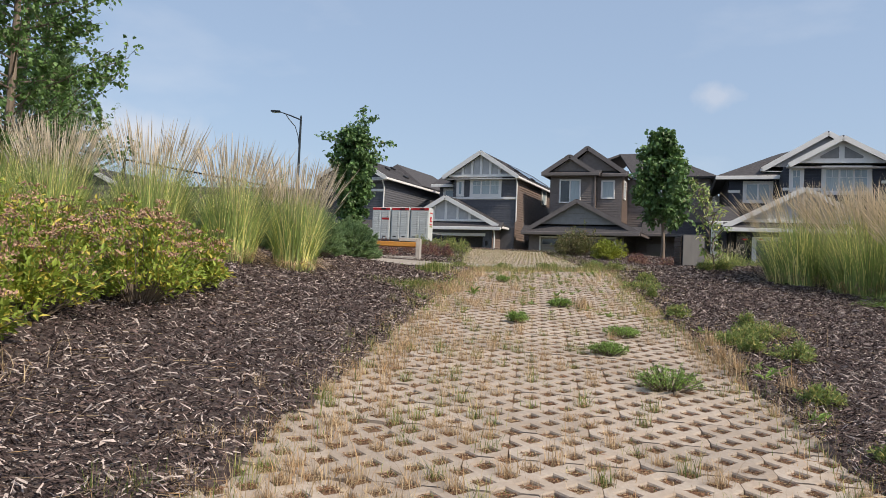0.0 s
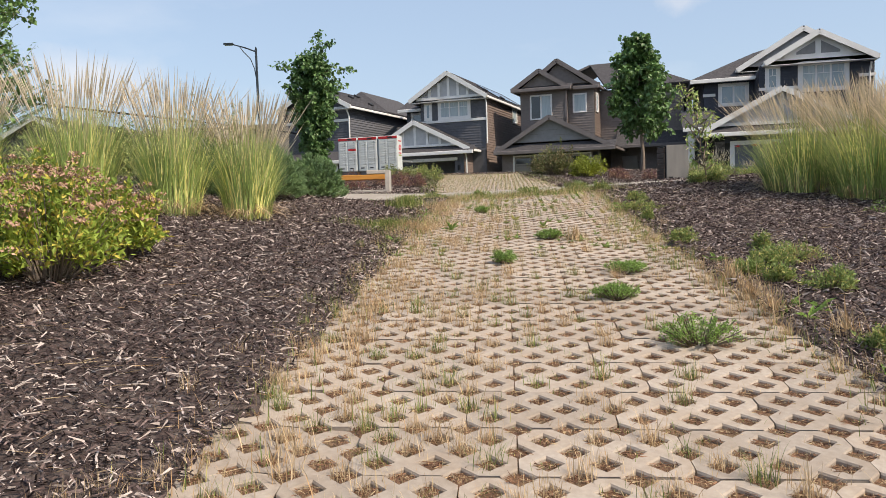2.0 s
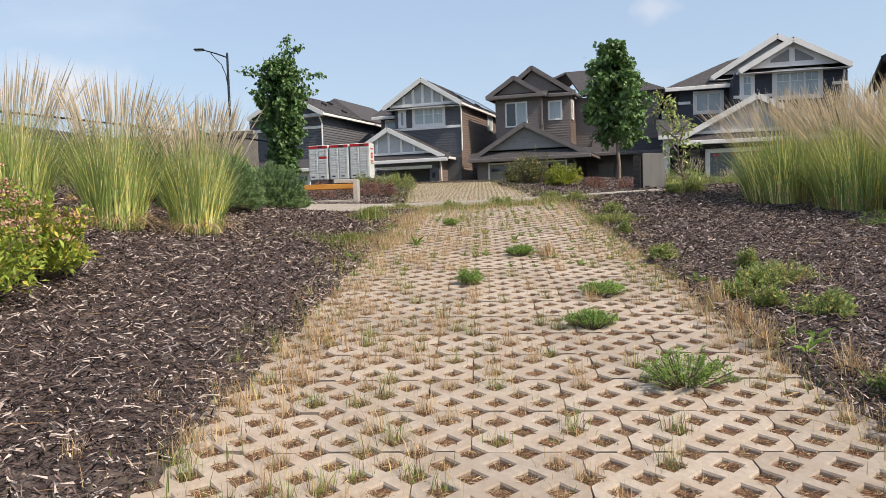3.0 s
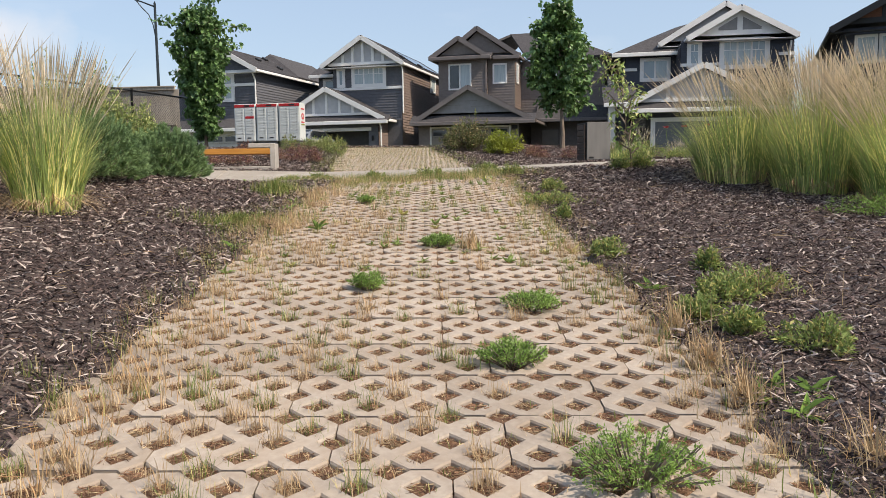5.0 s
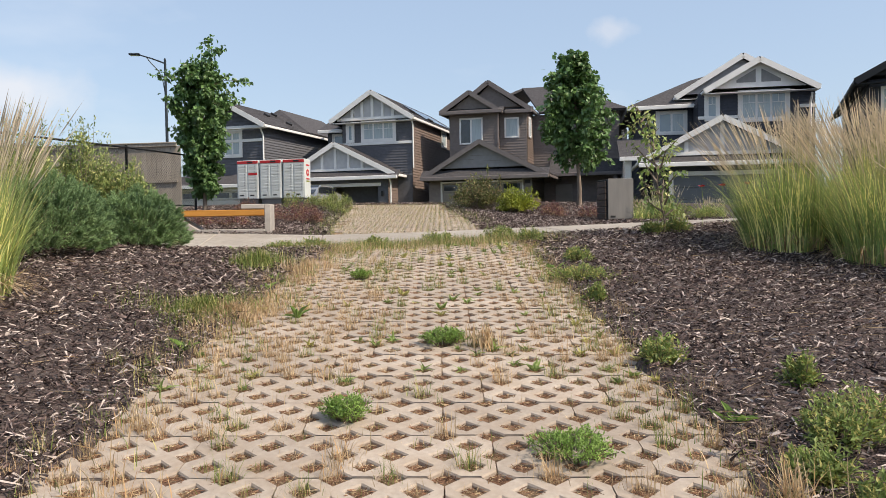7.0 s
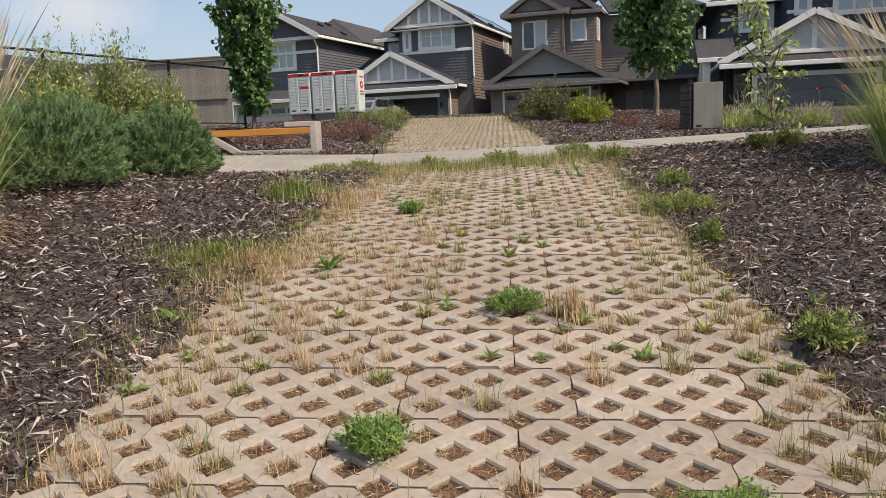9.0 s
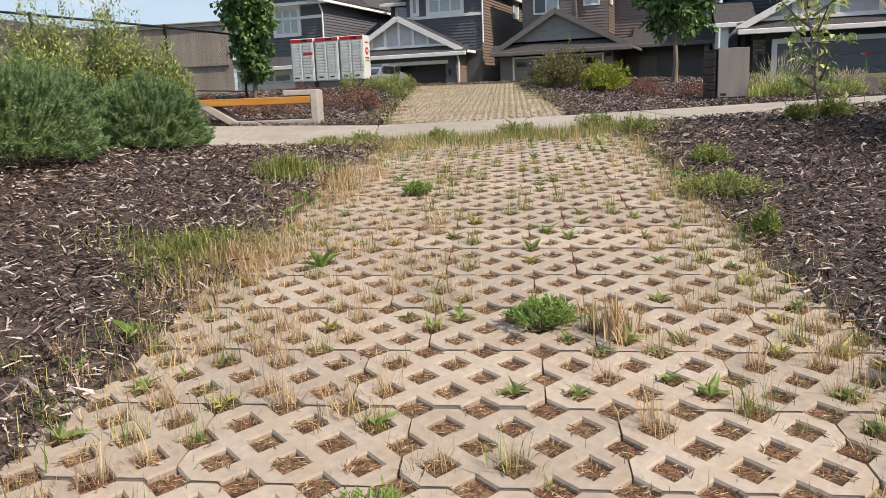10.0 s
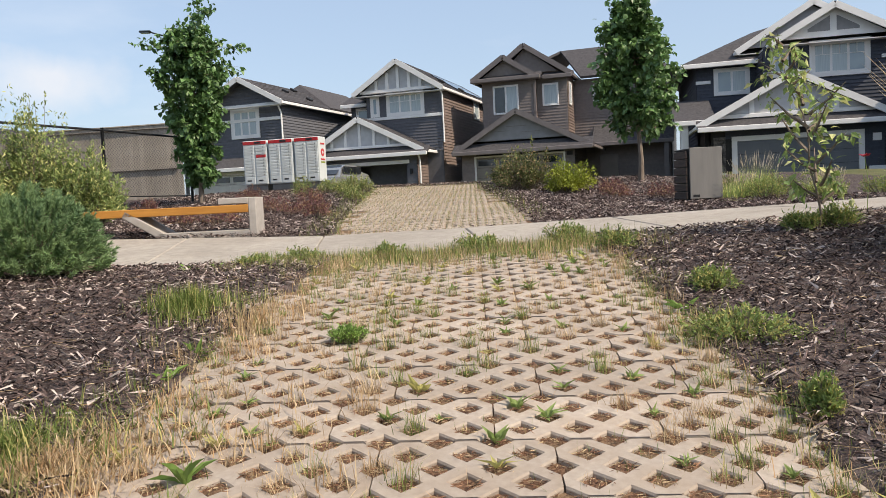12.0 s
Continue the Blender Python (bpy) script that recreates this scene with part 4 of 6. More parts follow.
M["bench_concrete"] = mat("cast_concrete", (0.44, 0.40, 0.37), (0.36, 0.33, 0.30), 0.85, 10, 6, 0.2, 90, stain=(0.28, 0.25, 0.22), stain_scale=3, stain_amount=0.4)
M["mail_grey"] = mat("mailbox_enamel", (0.62, 0.65, 0.645), (0.56, 0.59, 0.585), 0.4, 3, 3, obrand=0.04)
M["mail_red"] = mat("red_enamel", (0.52, 0.035, 0.04), (0.42, 0.025, 0.03), 0.4, 3, 3)
M["steel"] = mat("brushed_grey_steel", (0.196, 0.187, 0.178), (0.153, 0.146, 0.140), 0.5, 6, 5, 0.1, metal=0.0, stretch=(1, 1, 0.2))
M["slat_dark"] = mat("dark_slat_timber", (0.085, 0.06, 0.048), (0.05, 0.036, 0.03), 0.7, 9, 5, 0.3, stretch=(0.3, 0.3, 4))
M["black_metal"] = mat("black_coated_metal", (0.018, 0.018, 0.02), (0.012, 0.012, 0.013), 0.45, 4, 3)
M["lamp_metal"] = mat("dark_lamp_metal", (0.045, 0.055, 0.065), (0.03, 0.038, 0.045), 0.4, 4, 3, metal=0.4)
M["fence_board"] = mat("weathered_fence_board", (0.375, 0.331, 0.281), (0.281, 0.244, 0.206), 0.85, 5, 6, 0.3, 25, stretch=(3, 3, 0.3), obrand=0.12)
M["car_paint"] = mat("silver_car_paint", (0.42, 0.43, 0.44), (0.40, 0.41, 0.42), 0.25, 2, 2, metal=0.6, spec=0.6)
M["rubber"] = mat("tyre_rubber", (0.02, 0.02, 0.02), (0.012, 0.012, 0.012), 0.85, 8, 3)


# ---- plant helpers: arrays of leaves, blades and needles ----
def raw_mesh(name, v, f, material, smooth=False):
    """A mesh from an (n,3) array and an (m,k) array of faces."""
    me = bpy.data.meshes.new(name)
    k = f.shape[1]
    me.vertices.add(len(v))
    me.vertices.foreach_set("co", np.ascontiguousarray(v, dtype=np.float32).ravel())
    me.loops.add(f.size)
    me.loops.foreach_set("vertex_index", np.ascontiguousarray(f, dtype=np.int32).ravel())
    me.polygons.add(len(f))
    me.polygons.foreach_set("loop_start", np.arange(0, f.size, k, dtype=np.int32))
    me.polygons.foreach_set("use_smooth", np.full(len(f), smooth))
    me.materials.append(material)
    me.update(calc_edges=True)
    return me


def stack(v, f, count):
    """Faces of one piece repeated over count pieces of v.shape[1] vertices."""
    n = v.shape[1]
    faces = (f[None] + (np.arange(count) * n)[:, None, None]).reshape(-1, f.shape[1])
    return v.reshape(-1, 3), faces


def unit(a):
    return a / np.maximum(np.linalg.norm(a, axis=-1, keepdims=True), 1e-9)


def blades(name, base, azim, length, lean, width, material, levels=(0, 0.3, 0.6, 0.85, 1.0), droop=0.25):
    """Curved tapering grass blades."""
    n = len(base)
    out = np.stack([np.cos(azim), np.sin(azim), np.zeros(n)], -1)
    acr = np.stack([-np.sin(azim), np.cos(azim), np.zeros(n)], -1)
    v = []
    for t in levels:
        p = base + out * (length * lean * (0.35 * t + 0.65 * t * t))[:, None]
        p[:, 2] += length * (t * np.sqrt(np.maximum(0.05, 1 - lean * lean * 0.6)) - droop * lean * t ** 3)
        w = width * (0.85 if t == 0 else 1.0) * max(0.08, 1 - t ** 2.2) / 2
        v += [p - acr * w[:, None], p + acr * w[:, None]]
    v = np.stack(v, 1)
    f = np.array([[2 * k, 2 * k + 1, 2 * k + 3, 2 * k + 2] for k in range(len(levels) - 1)])
    return raw_mesh(name, *stack(v, f, n), material)


def leaves(name, pos, direction, size, material, rng, aspect=0.5, fold=0.25, droop=0.15):
    """Folded, pointed leaves: base, two shoulders, a midrib and a tip."""
    n = len(pos)
    d = unit(direction)
    ref = np.tile([0, 0, 1.0], (n, 1)) + rng.normal(0, 0.55, (n, 3))
    s = unit(np.cross(d, ref))
    u = np.cross(s, d)
    L, W = size[:, None], size[:, None] * aspect / 2
    if float(size.mean()) < 0.1:
        v = np.stack([pos, pos + d * L * 0.45 - u * L * fold * 0.15, pos + d * L * 0.42 - s * W + u * L * fold * 0.2, pos + d * L * 0.42 + s * W + u * L * fold * 0.2, pos + d * L - u * L * droop], 1)
        return raw_mesh(name, *stack(v, np.array([[0, 1, 2], [0, 3, 1], [2, 1, 4], [1, 3, 4]]), n), material)
    b = pos
    m1 = pos + d * L * 0.32 - u * L * fold * 0.12
    l1, r1 = pos + d * L * 0.36 - s * W + u * L * fold * 0.3, pos + d * L * 0.36 + s * W + u * L * fold * 0.3
    l2, r2 = pos + d * L * 0.72 - s * W * 0.66 + u * L * (fold * 0.2 - droop * 0.3), pos + d * L * 0.72 + s * W * 0.66 + u * L * (fold * 0.2 - droop * 0.3)
    m2 = pos + d * L * 0.72 - u * L * droop * 0.55
    t = pos + d * L - u * L * droop
    v = np.stack([b, m1, l1, r1, m2, l2, r2, t], 1)
    tris = np.array([[0, 1, 2], [0, 3, 1], [2, 1, 4], [2, 4, 5], [1, 3, 6], [1, 6, 4], [5, 4, 7], [4, 6, 7]])
    return raw_mesh(name, *stack(v, tris, n), material)


def spindles(name, a, b, radius, material):
    """Slim three-sided seed heads or sticks, thickest two fifths along."""
    n = len(a)
    d = unit(b - a)
    s = unit(np.cross(d, np.tile([0.3, 0.9, 0.2], (n, 1))))
    u = np.cross(d, s)
    mid = a + (b - a) * 0.38
    ring = [mid + (s * math.cos(k * 2.0944) + u * math.sin(k * 2.0944)) * radius[:, None] for k in range(3)]
    v = np.stack([a, *ring, b], 1)
    f = np.array([[0, 2, 1], [0, 3, 2], [0, 1, 3], [4, 1, 2], [4, 2, 3], [4, 3, 1]])
    return raw_mesh(name, *stack(v, f, n), material)


def on_land(x, y):
    return np.array([terrain(a, b) for a, b in zip(x, y)])


def tall_grass(x, y, height, spread, rng, lean=(0.0, 0.0), count=1500, label="clump of feather reed grass with tan seed heads"):
    z = terrain(x, y)
    root = thing("tall_grass", label, "ornamental grass", pose(x, y, z), "tall grass clumps")
    a = rng.uniform(0, 2 * math.pi, count)
    r = spread * 0.42 * np.sqrt(rng.uniform(0, 1, count))
    base = np.stack([r * np.cos(a), r * np.sin(a), np.full(count, -0.03)], -1)
    ln = height * rng.uniform(0.38, 0.78, count)
    az = a + rng.normal(0, 0.5, count)
    tilt = np.abs(rng.normal(0.12, 0.16, count)) + 0.38 * r / spread
    ox, oy = tilt * np.cos(az) + lean[0] * 0.7, tilt * np.sin(az) + lean[1] * 0.7
    part("leaf_blades", blades("leaf_blades", base, np.arctan2(oy, ox), ln, np.minimum(np.hypot(ox, oy), 0.95), rng.uniform(0.007, 0.013, count), M["blade_tall"], droop=0.35), None, root)
    k = count // 4
    a = rng.uniform(0, 2 * math.pi, k)
    r = spread * 0.36 * np.sqrt(rng.uniform(0, 1, k))
    base = np.stack([r * np.cos(a), r * np.sin(a), np.full(k, -0.03)], -1)
    ln = height * rng.uniform(0.72, 1.06, k)
    tilt = np.abs(rng.normal(0.06, 0.09, k)) + 0.5 * r / spread
    ox, oy = tilt * np.cos(a) + lean[0], tilt * np.sin(a) + lean[1]
    az, tl = np.arctan2(oy, ox), np.minimum(np.hypot(ox, oy), 0.6)
    part("stems", blades("stems", base, az, ln, tl, np.full(k, 0.005), M["stem_tall"], (0, 0.35, 0.7, 1.0), 0.1), None, root)
    t = 0.80
    out = np.stack([np.cos(az), np.sin(az), np.zeros(k)], -1)

    def along(t):
        p = base + out * (ln * tl * (0.35 * t + 0.65 * t * t))[:, None]
        p[:, 2] += ln * (t * np.sqrt(np.maximum(0.05, 1 - tl * tl * 0.6)) - 0.1 * tl * t ** 3)
        return p
    part("seed_heads", spindles("seed_heads", along(0.80), along(1.03), rng.uniform(0.004, 0.007, k), M["plume"]), None, root)
    k = count // 6
    a = rng.uniform(0, 2 * math.pi, k)
    base = np.stack([spread * 0.4 * np.cos(a), spread * 0.4 * np.sin(a), np.full(k, 0.0)], -1) * rng.uniform(0.5, 1, (k, 1))
    base[:, 2] = -0.02
    part("dry_skirt", blades("dry_skirt", base, a + rng.normal(0, 0.4, k), height * rng.uniform(0.2, 0.42, k), rng.uniform(0.75, 0.97, k), rng.uniform(0.006, 0.011, k), M["straw"], droop=0.75), None, root)
    return root


def shrub(name, label, category, x, y, radius, height, material, rng, shoots=140, per=16, leaf=0.05, aspect=0.45, flowers=0, flower_mat=None, upright=0.5, group="", lift=0.0, z=None):
    """A bush of many leafy shoots rising from its base, with an uneven outline."""
    z = terrain(x, y) if z is None else z
    root = thing(name, label, category, pose(x, y, z), group)
    az = rng.uniform(0, 2 * math.pi, shoots)
    el = np.arcsin(rng.uniform(0.08, 1, shoots) ** (1 - 0.5 * upright))
    reach = rng.uniform(0.72, 1.08, shoots) * (0.86 + 0.16 * np.sin(az * 3 + rng.uniform(0, 6)) + 0.08 * np.sin(az * 7))
    tip = np.stack([radius * np.cos(az) * np.cos(el) * reach, radius * np.sin(az) * np.cos(el) * reach, height * np.sin(el) * reach + 0.04], -1)
    foot = tip * np.array([0.25, 0.25, 0.0]) + np.array([0, 0, -0.02])
    bend = np.stack([tip[:, 0] * 0.25, tip[:, 1] * 0.25, height * 0.25 * np.ones(shoots)], -1)
    g = Geo()
    ts = np.linspace(0, 1, 4)

    def curve(i, t):
        return foot[i] * (1 - t) ** 2 + (foot[i] * 0.4 + tip[i] * 0.6 + bend[i] * 0.4) * 2 * t * (1 - t) + tip[i] * t * t
    for i in range(0, shoots, 2):
        g.tube([curve(i, t) for t in ts], [0.006, 0.005, 0.004, 0.002], 3, False)
    tagged(part("stemwork", g, M["bark"], root), kind="stuff")
    idx = np.repeat(np.arange(shoots), per)
    t = 1 - rng.uniform(0, 1, len(idx)) ** 1.3 * 0.62
    f, b, tp = foot[idx], (foot * 0.4 + tip * 0.6 + bend * 0.4)[idx], tip[idx]
    tt = t[:, None]
    pos = f * (1 - tt) ** 2 + b * 2 * tt * (1 - tt) + tp * tt ** 2
    d = unit(tp - f) * 0.6 + rng.normal(0, 0.6, (len(idx), 3)) + np.array([0, 0, 0.15])
    part("leaves", leaves("leaves", pos + rng.normal(0, leaf * 0.35, pos.shape), d, leaf * rng.uniform(0.6, 1.2, len(idx)), material, rng, aspect), None, root)
    if flowers:
        # flat heads of many small florets at the shoot tips
        pick = rng.permutation(np.where(tip[:, 2] > height * 0.45)[0])[:flowers]
        n = 34
        c = np.repeat(tip[pick], n, 0)
        rr = np.sqrt(rng.uniform(0, 1, len(c))) * np.repeat(rng.uniform(0.045, 0.085, len(pick)), n)
        aa = rng.uniform(0, 6.283, len(c))
        p = c + np.stack([rr * np.cos(aa), rr * np.sin(aa), 0.03 - rr * 0.35 + rng.normal(0, 0.006, len(c))], -1)
        tagged(part("flower_head", leaves("flower_head", p, rng.normal(0, 1, p.shape) + np.array([0, 0, 0.8]), rng.uniform(0.016, 0.026, len(p)), flower_mat, rng, 0.9), None, root), kind="stuff")
    return root


def mugo_pine(x, y, radius, height, rng, shoots=660):
    z = terrain(x, y)
    root = thing("mugo_pine", "low rounded dwarf pine on the mulch", "shrub", pose(x, y, z), "dwarf pines")
    # shoots stand in tufts, with dark hollows between them
    tufts = shoots // 9
    tuft = np.arange(shoots) % tufts
    az = (2.39996 * np.arange(tufts) + x)[tuft] + rng.normal(0, 0.10, shoots)
    el = np.arcsin(np.clip(np.linspace(-0.12, 0.98, tufts)[tuft] + rng.normal(0, 0.045, shoots), -0.15, 1))
    reach = rng.uniform(0.84, 1.0, tufts)[tuft] * rng.uniform(0.88, 1.0, shoots)
    c = np.stack([radius * np.cos(az) * np.cos(el) * reach, radius * np.sin(az) * np.cos(el) * reach, 0.1 + (height - 0.2) * np.sin(el) * reach], -1)
    up = unit(np.stack([np.cos(az) * np.cos(el) * 0.7, np.sin(az) * np.cos(el) * 0.7, np.sin(el) * 0.7 + 0.35], -1))
    length = rng.uniform(0.07, 0.13, shoots)
    g = Geo()
    for i in range(0, shoots, 3):
        g.tube([c[i] * np.array([0.5, 0.5, 0.4]), c[i] * 0.8, c[i]], [0.006, 0.004, 0.002], 3, False)
    tagged(part("branchwork", g, M["bark"], root), kind="stuff")
    per = 100
    idx = np.repeat(np.arange(shoots), per)
    t = rng.uniform(-0.35, 1.05, len(idx))
    pos = c[idx] + up[idx] * (length[idx] * t)[:, None]
    side_d = rng.normal(0, 1, pos.shape)
    d = unit(up[idx] * 0.9 + unit(side_d) * 0.8)
    tip = pos + d * rng.uniform(0.03, 0.05, len(idx))[:, None]
    s = unit(np.cross(d, rng.normal(0, 1, d.shape))) * 0.0042
    v = np.stack([pos - s, pos + s, tip], 1)
    part("needles", raw_mesh("needles", *stack(v, np.array([[0, 1, 2]]), len(v)), M["pine"]), None, root)
    # older needles that close the inside
    n = 13000
    d = unit(rng.normal(0, 1, (n, 3)) * np.array([1, 1, 0.9]))
    d[:, 2] = np.abs(d[:, 2]) - 0.08
    q = rng.uniform(0.5, 0.8, (n, 1))
    pos = d * q * np.array([radius, radius, height - 0.12]) + np.array([0, 0, 0.1])
    dd = unit(d * 0.7 + rng.normal(0, 0.7, (n, 3)))
    s = unit(np.cross(dd, rng.normal(0, 1, dd.shape))) * 0.005
    v = np.stack([pos - s, pos + s, pos + dd * 0.06], 1)
    part("inner_needles", raw_mesh("inner_needles", *stack(v, np.array([[0, 1, 2]]), n), M["pine"]), None, root)
    return root


def tree(name, label, x, y, height, trunk_h, radius, material, rng, limbs=16, twigs=9, per=12, leaf=0.12, aspect=0.75, profile=None, trunk_r=0.05, lean=0.0, rise=0.75, group="", whips=0):
    """A young tree: tapered trunk, rising limbs, twigs, single leaves; profile gives the crown's width by height; whips are long loose shoots."""
    z = terrain(x, y)
    root = thing(name, label, "tree", pose(x, y, z), group)
    profile = profile or (lambda t: math.sin(math.pi * min(1, t * 0.85 + 0.18)))
    g = Geo()
    n = 8
    line = [Vector((lean * (k / n) ** 2 + 0.02 * math.sin(k * 1.7), 0.02 * math.cos(k * 2.1), height * 0.97 * k / n - 0.05)) for k in range(n + 1)]
    g.tube(line, [trunk_r * (1.25 if k == 0 else 1 - 0.85 * k / n) for k in range(n + 1)], 8)
    part("trunk", g, M["bark"], root)
    lg = Geo()
    P0, P1 = [], []
    for i in range(limbs):
        t = (i + rng.uniform(0, 1)) / limbs
        h = trunk_h + (height - trunk_h) * t * 0.93
        k = min(n - 1, int(h / (height * 0.97) * n))
        start = Vector((line[k].x, line[k].y, h * 0.97))
        a = i * 2.4 + rng.uniform(-0.5, 0.5)
        reach = radius * profile(t) * rng.uniform(0.72, 1.12)
        end = start + Vector((math.cos(a) * reach, math.sin(a) * reach, reach * rise * rng.uniform(0.6, 1.3)))
        mid = start.lerp(end, 0.5) + Vector((0, 0, -0.08 * reach))
        lg.tube([start, mid, end], [0.016, 0.011, 0.004], 5, False)
        for j in range(twigs):
            u = rng.uniform(0.25, 1.0)
            p = start.lerp(mid, u * 2) if u < 0.5 else mid.lerp(end, u * 2 - 1)
            dv = Vector(rng.normal(0, 1, 3)) + Vector((math.cos(a), math.sin(a), 0.35)) * 0.7
            q = p + dv.normalized() * rng.uniform(0.12, 0.30) * max(0.5, min(1.3, radius))
            lg.tube([p, q], [0.004, 0.002], 3, False)
            P0.append(tuple(p))
            P1.append(tuple(q))
    for i in range(whips):
        a = i * 2.4 + 0.4
        h = height * rng.uniform(0.60, 0.92)
        start = Vector((lean * (h / height) ** 2, 0, h))
        out = radius * rng.uniform(1.25, 1.75) * (0.25 if i == 0 else 1.0)
        end = start + Vector((math.cos(a) * out, math.sin(a) * out, rng.uniform(0.25, 0.7) * radius + (0.75 if i == 0 else 0.0)))
        mid = start.lerp(end, 0.55) + Vector((0, 0, 0.12))
        lg.tube([start, mid, end], [0.012, 0.008, 0.003], 4, False)
        for u in np.linspace(0.35, 1.0, 7):
            p = start.lerp(mid, u / 0.55) if u < 0.55 else mid.lerp(end, (u - 0.55) / 0.45)
            P0.append(tuple(p))
            P1.append(tuple(p + Vector(rng.normal(0, 0.09, 3))))
    tagged(part("limbwork", lg, M["bark"], root), kind="stuff")
    P0, P1 = np.array(P0), np.array(P1)
    idx = np.repeat(np.arange(len(P0)), per)
    t = rng.uniform(0.15, 1.05, len(idx))[:, None]
    pos = P0[idx] * (1 - t) + P1[idx] * t + rng.normal(0, leaf * 0.35, (len(idx), 3))
    d = unit(P1[idx] - P0[idx]) * 0.5 + rng.normal(0, 0.7, pos.shape) + np.array([0, 0, -0.45])
    part("crown", leaves("crown", pos, d, leaf * rng.uniform(0.6, 1.15, len(idx)), material, rng, aspect, 0.2, 0.25), None, root)
    return root


R = np.random.default_rng(11)

# ---- tall grasses either side of the slope ----
for x, y, h, s, ln in ((-5.05, 10.0, 1.5, 0.8, (0, 0)), (-3.85, 10.2, 1.68, 0.85, (0.0, 0)), (-2.78, 10.3, 1.62, 0.66, (0.02, 0)), (-1.98, 10.55, 1.52, 0.62, (0.03, 0)), (-6.3, 11.0, 1.5, 0.9, (0, 0))):
    tall_grass(x, y, h, s, R, ln, 1450)
for x, y, h, s in ((5.85, 12.75, 1.65, 1.0), (6.45, 11.95, 1.7, 1.0), (6.95, 12.9, 1.7, 1.0), (7.3, 11.7, 1.75, 1.0), (7.9, 12.6, 1.8, 1.0), (8.4, 11.6, 1.8, 1.0), (6.9, 10.9, 1.65, 0.9)):
    tall_grass(x, y, h, s, R, (-0.2, 0.0), 1350, "wind-bent clump of feather reed grass with pale seed heads")

# ---- spirea hedge ----
for x, y, r, h in ((-2.55, 6.75, 0.62, 0.78), (-3.55, 7.1, 0.65, 0.74), (-2.95, 5.65, 0.62, 0.66), (-3.9, 5.9, 0.6, 0.7), (-2.85, 4.7, 0.5, 0.55), (-3.2, 8.05, 0.62, 0.8), (-2.45, 7.7, 0.5, 0.66), (-4.5, 7.6, 0.7, 0.75), (-2.75, 4.0, 0.45, 0.5)):
    shrub("spirea_bush", "yellow-green spirea bush with faded pink flower heads", "bush", x, y, r, h, M["spirea"], R, 240, 20, 0.062, 0.42, 85, M["spirea_flower"], 0.6, "spirea hedge")

# ---- dwarf pines, creeping juniper ----
for x, y, r, h in ((-2.28, 12.62, 0.70, 0.86), (-1.75, 14.15, 0.60, 0.78), (-2.75, 14.4, 0.7, 0.8), (-3.4, 13.1, 0.8, 0.9)):
    mugo_pine(x, y, r, h, R)
shrub("juniper", "low bright green juniper spreading over mulch", "shrub", 6.35, 10.3, 0.75, 0.28, M["weed_bright"], R, 200, 24, 0.035, 0.3, upright=0.1)

# ---- trees ----
tree("young_tree", "young staked tree with dense dark green leaves", -3.08, 25.9, 4.25, 0.5, 0.76, M["tree_leaf"], R, 56, 18, 11, 0.14, 0.8, lambda t: (0.36 + 0.72 * min(1, t * 1.9)) * (1 - 0.55 * max(0, t - 0.55) / 0.45), 0.06, rise=0.75, group="young street trees", whips=9)
tree("young_tree", "young tree with a dense egg-shaped green crown", 7.35, 25.4, 4.55, 1.25, 1.06, M["tree_leaf"], R, 46, 18, 11, 0.15, 0.85, lambda t: (0.75 + 0.45 * min(1, t * 3)) * (1 - 0.8 * t ** 1.5), 0.065, lean=-0.22, rise=0.4, group="young street trees")
tree("sapling", "thin leaning sapling with sparse light leaves", 4.9, 13.9, 1.75, 0.2, 0.34, M["sapling_leaf"], R, 18, 4, 6, 0.095, 0.5, lambda t: (0.6 + 0.5 * min(1, 2.2 * t)) * (1 - 0.75 * t ** 2), 0.012, lean=-0.38, rise=0.9)
tree("aspen", "tall aspen with small trembling leaves", -6.5, 11.4, 6.4, 0.6, 1.75, M["aspen_leaf"], R, 64, 26, 12, 0.075, 0.95, lambda t: 1.0 - 0.35 * t, 0.08, rise=0.5)
tree("aspen", "aspen behind the tall grass", -7.6, 13.6, 6.6, 0.6, 1.6, M["aspen_leaf"], R, 40, 14, 12, 0.075, 0.95, lambda t: 1.0 - 0.4 * t, 0.08, rise=0.5)


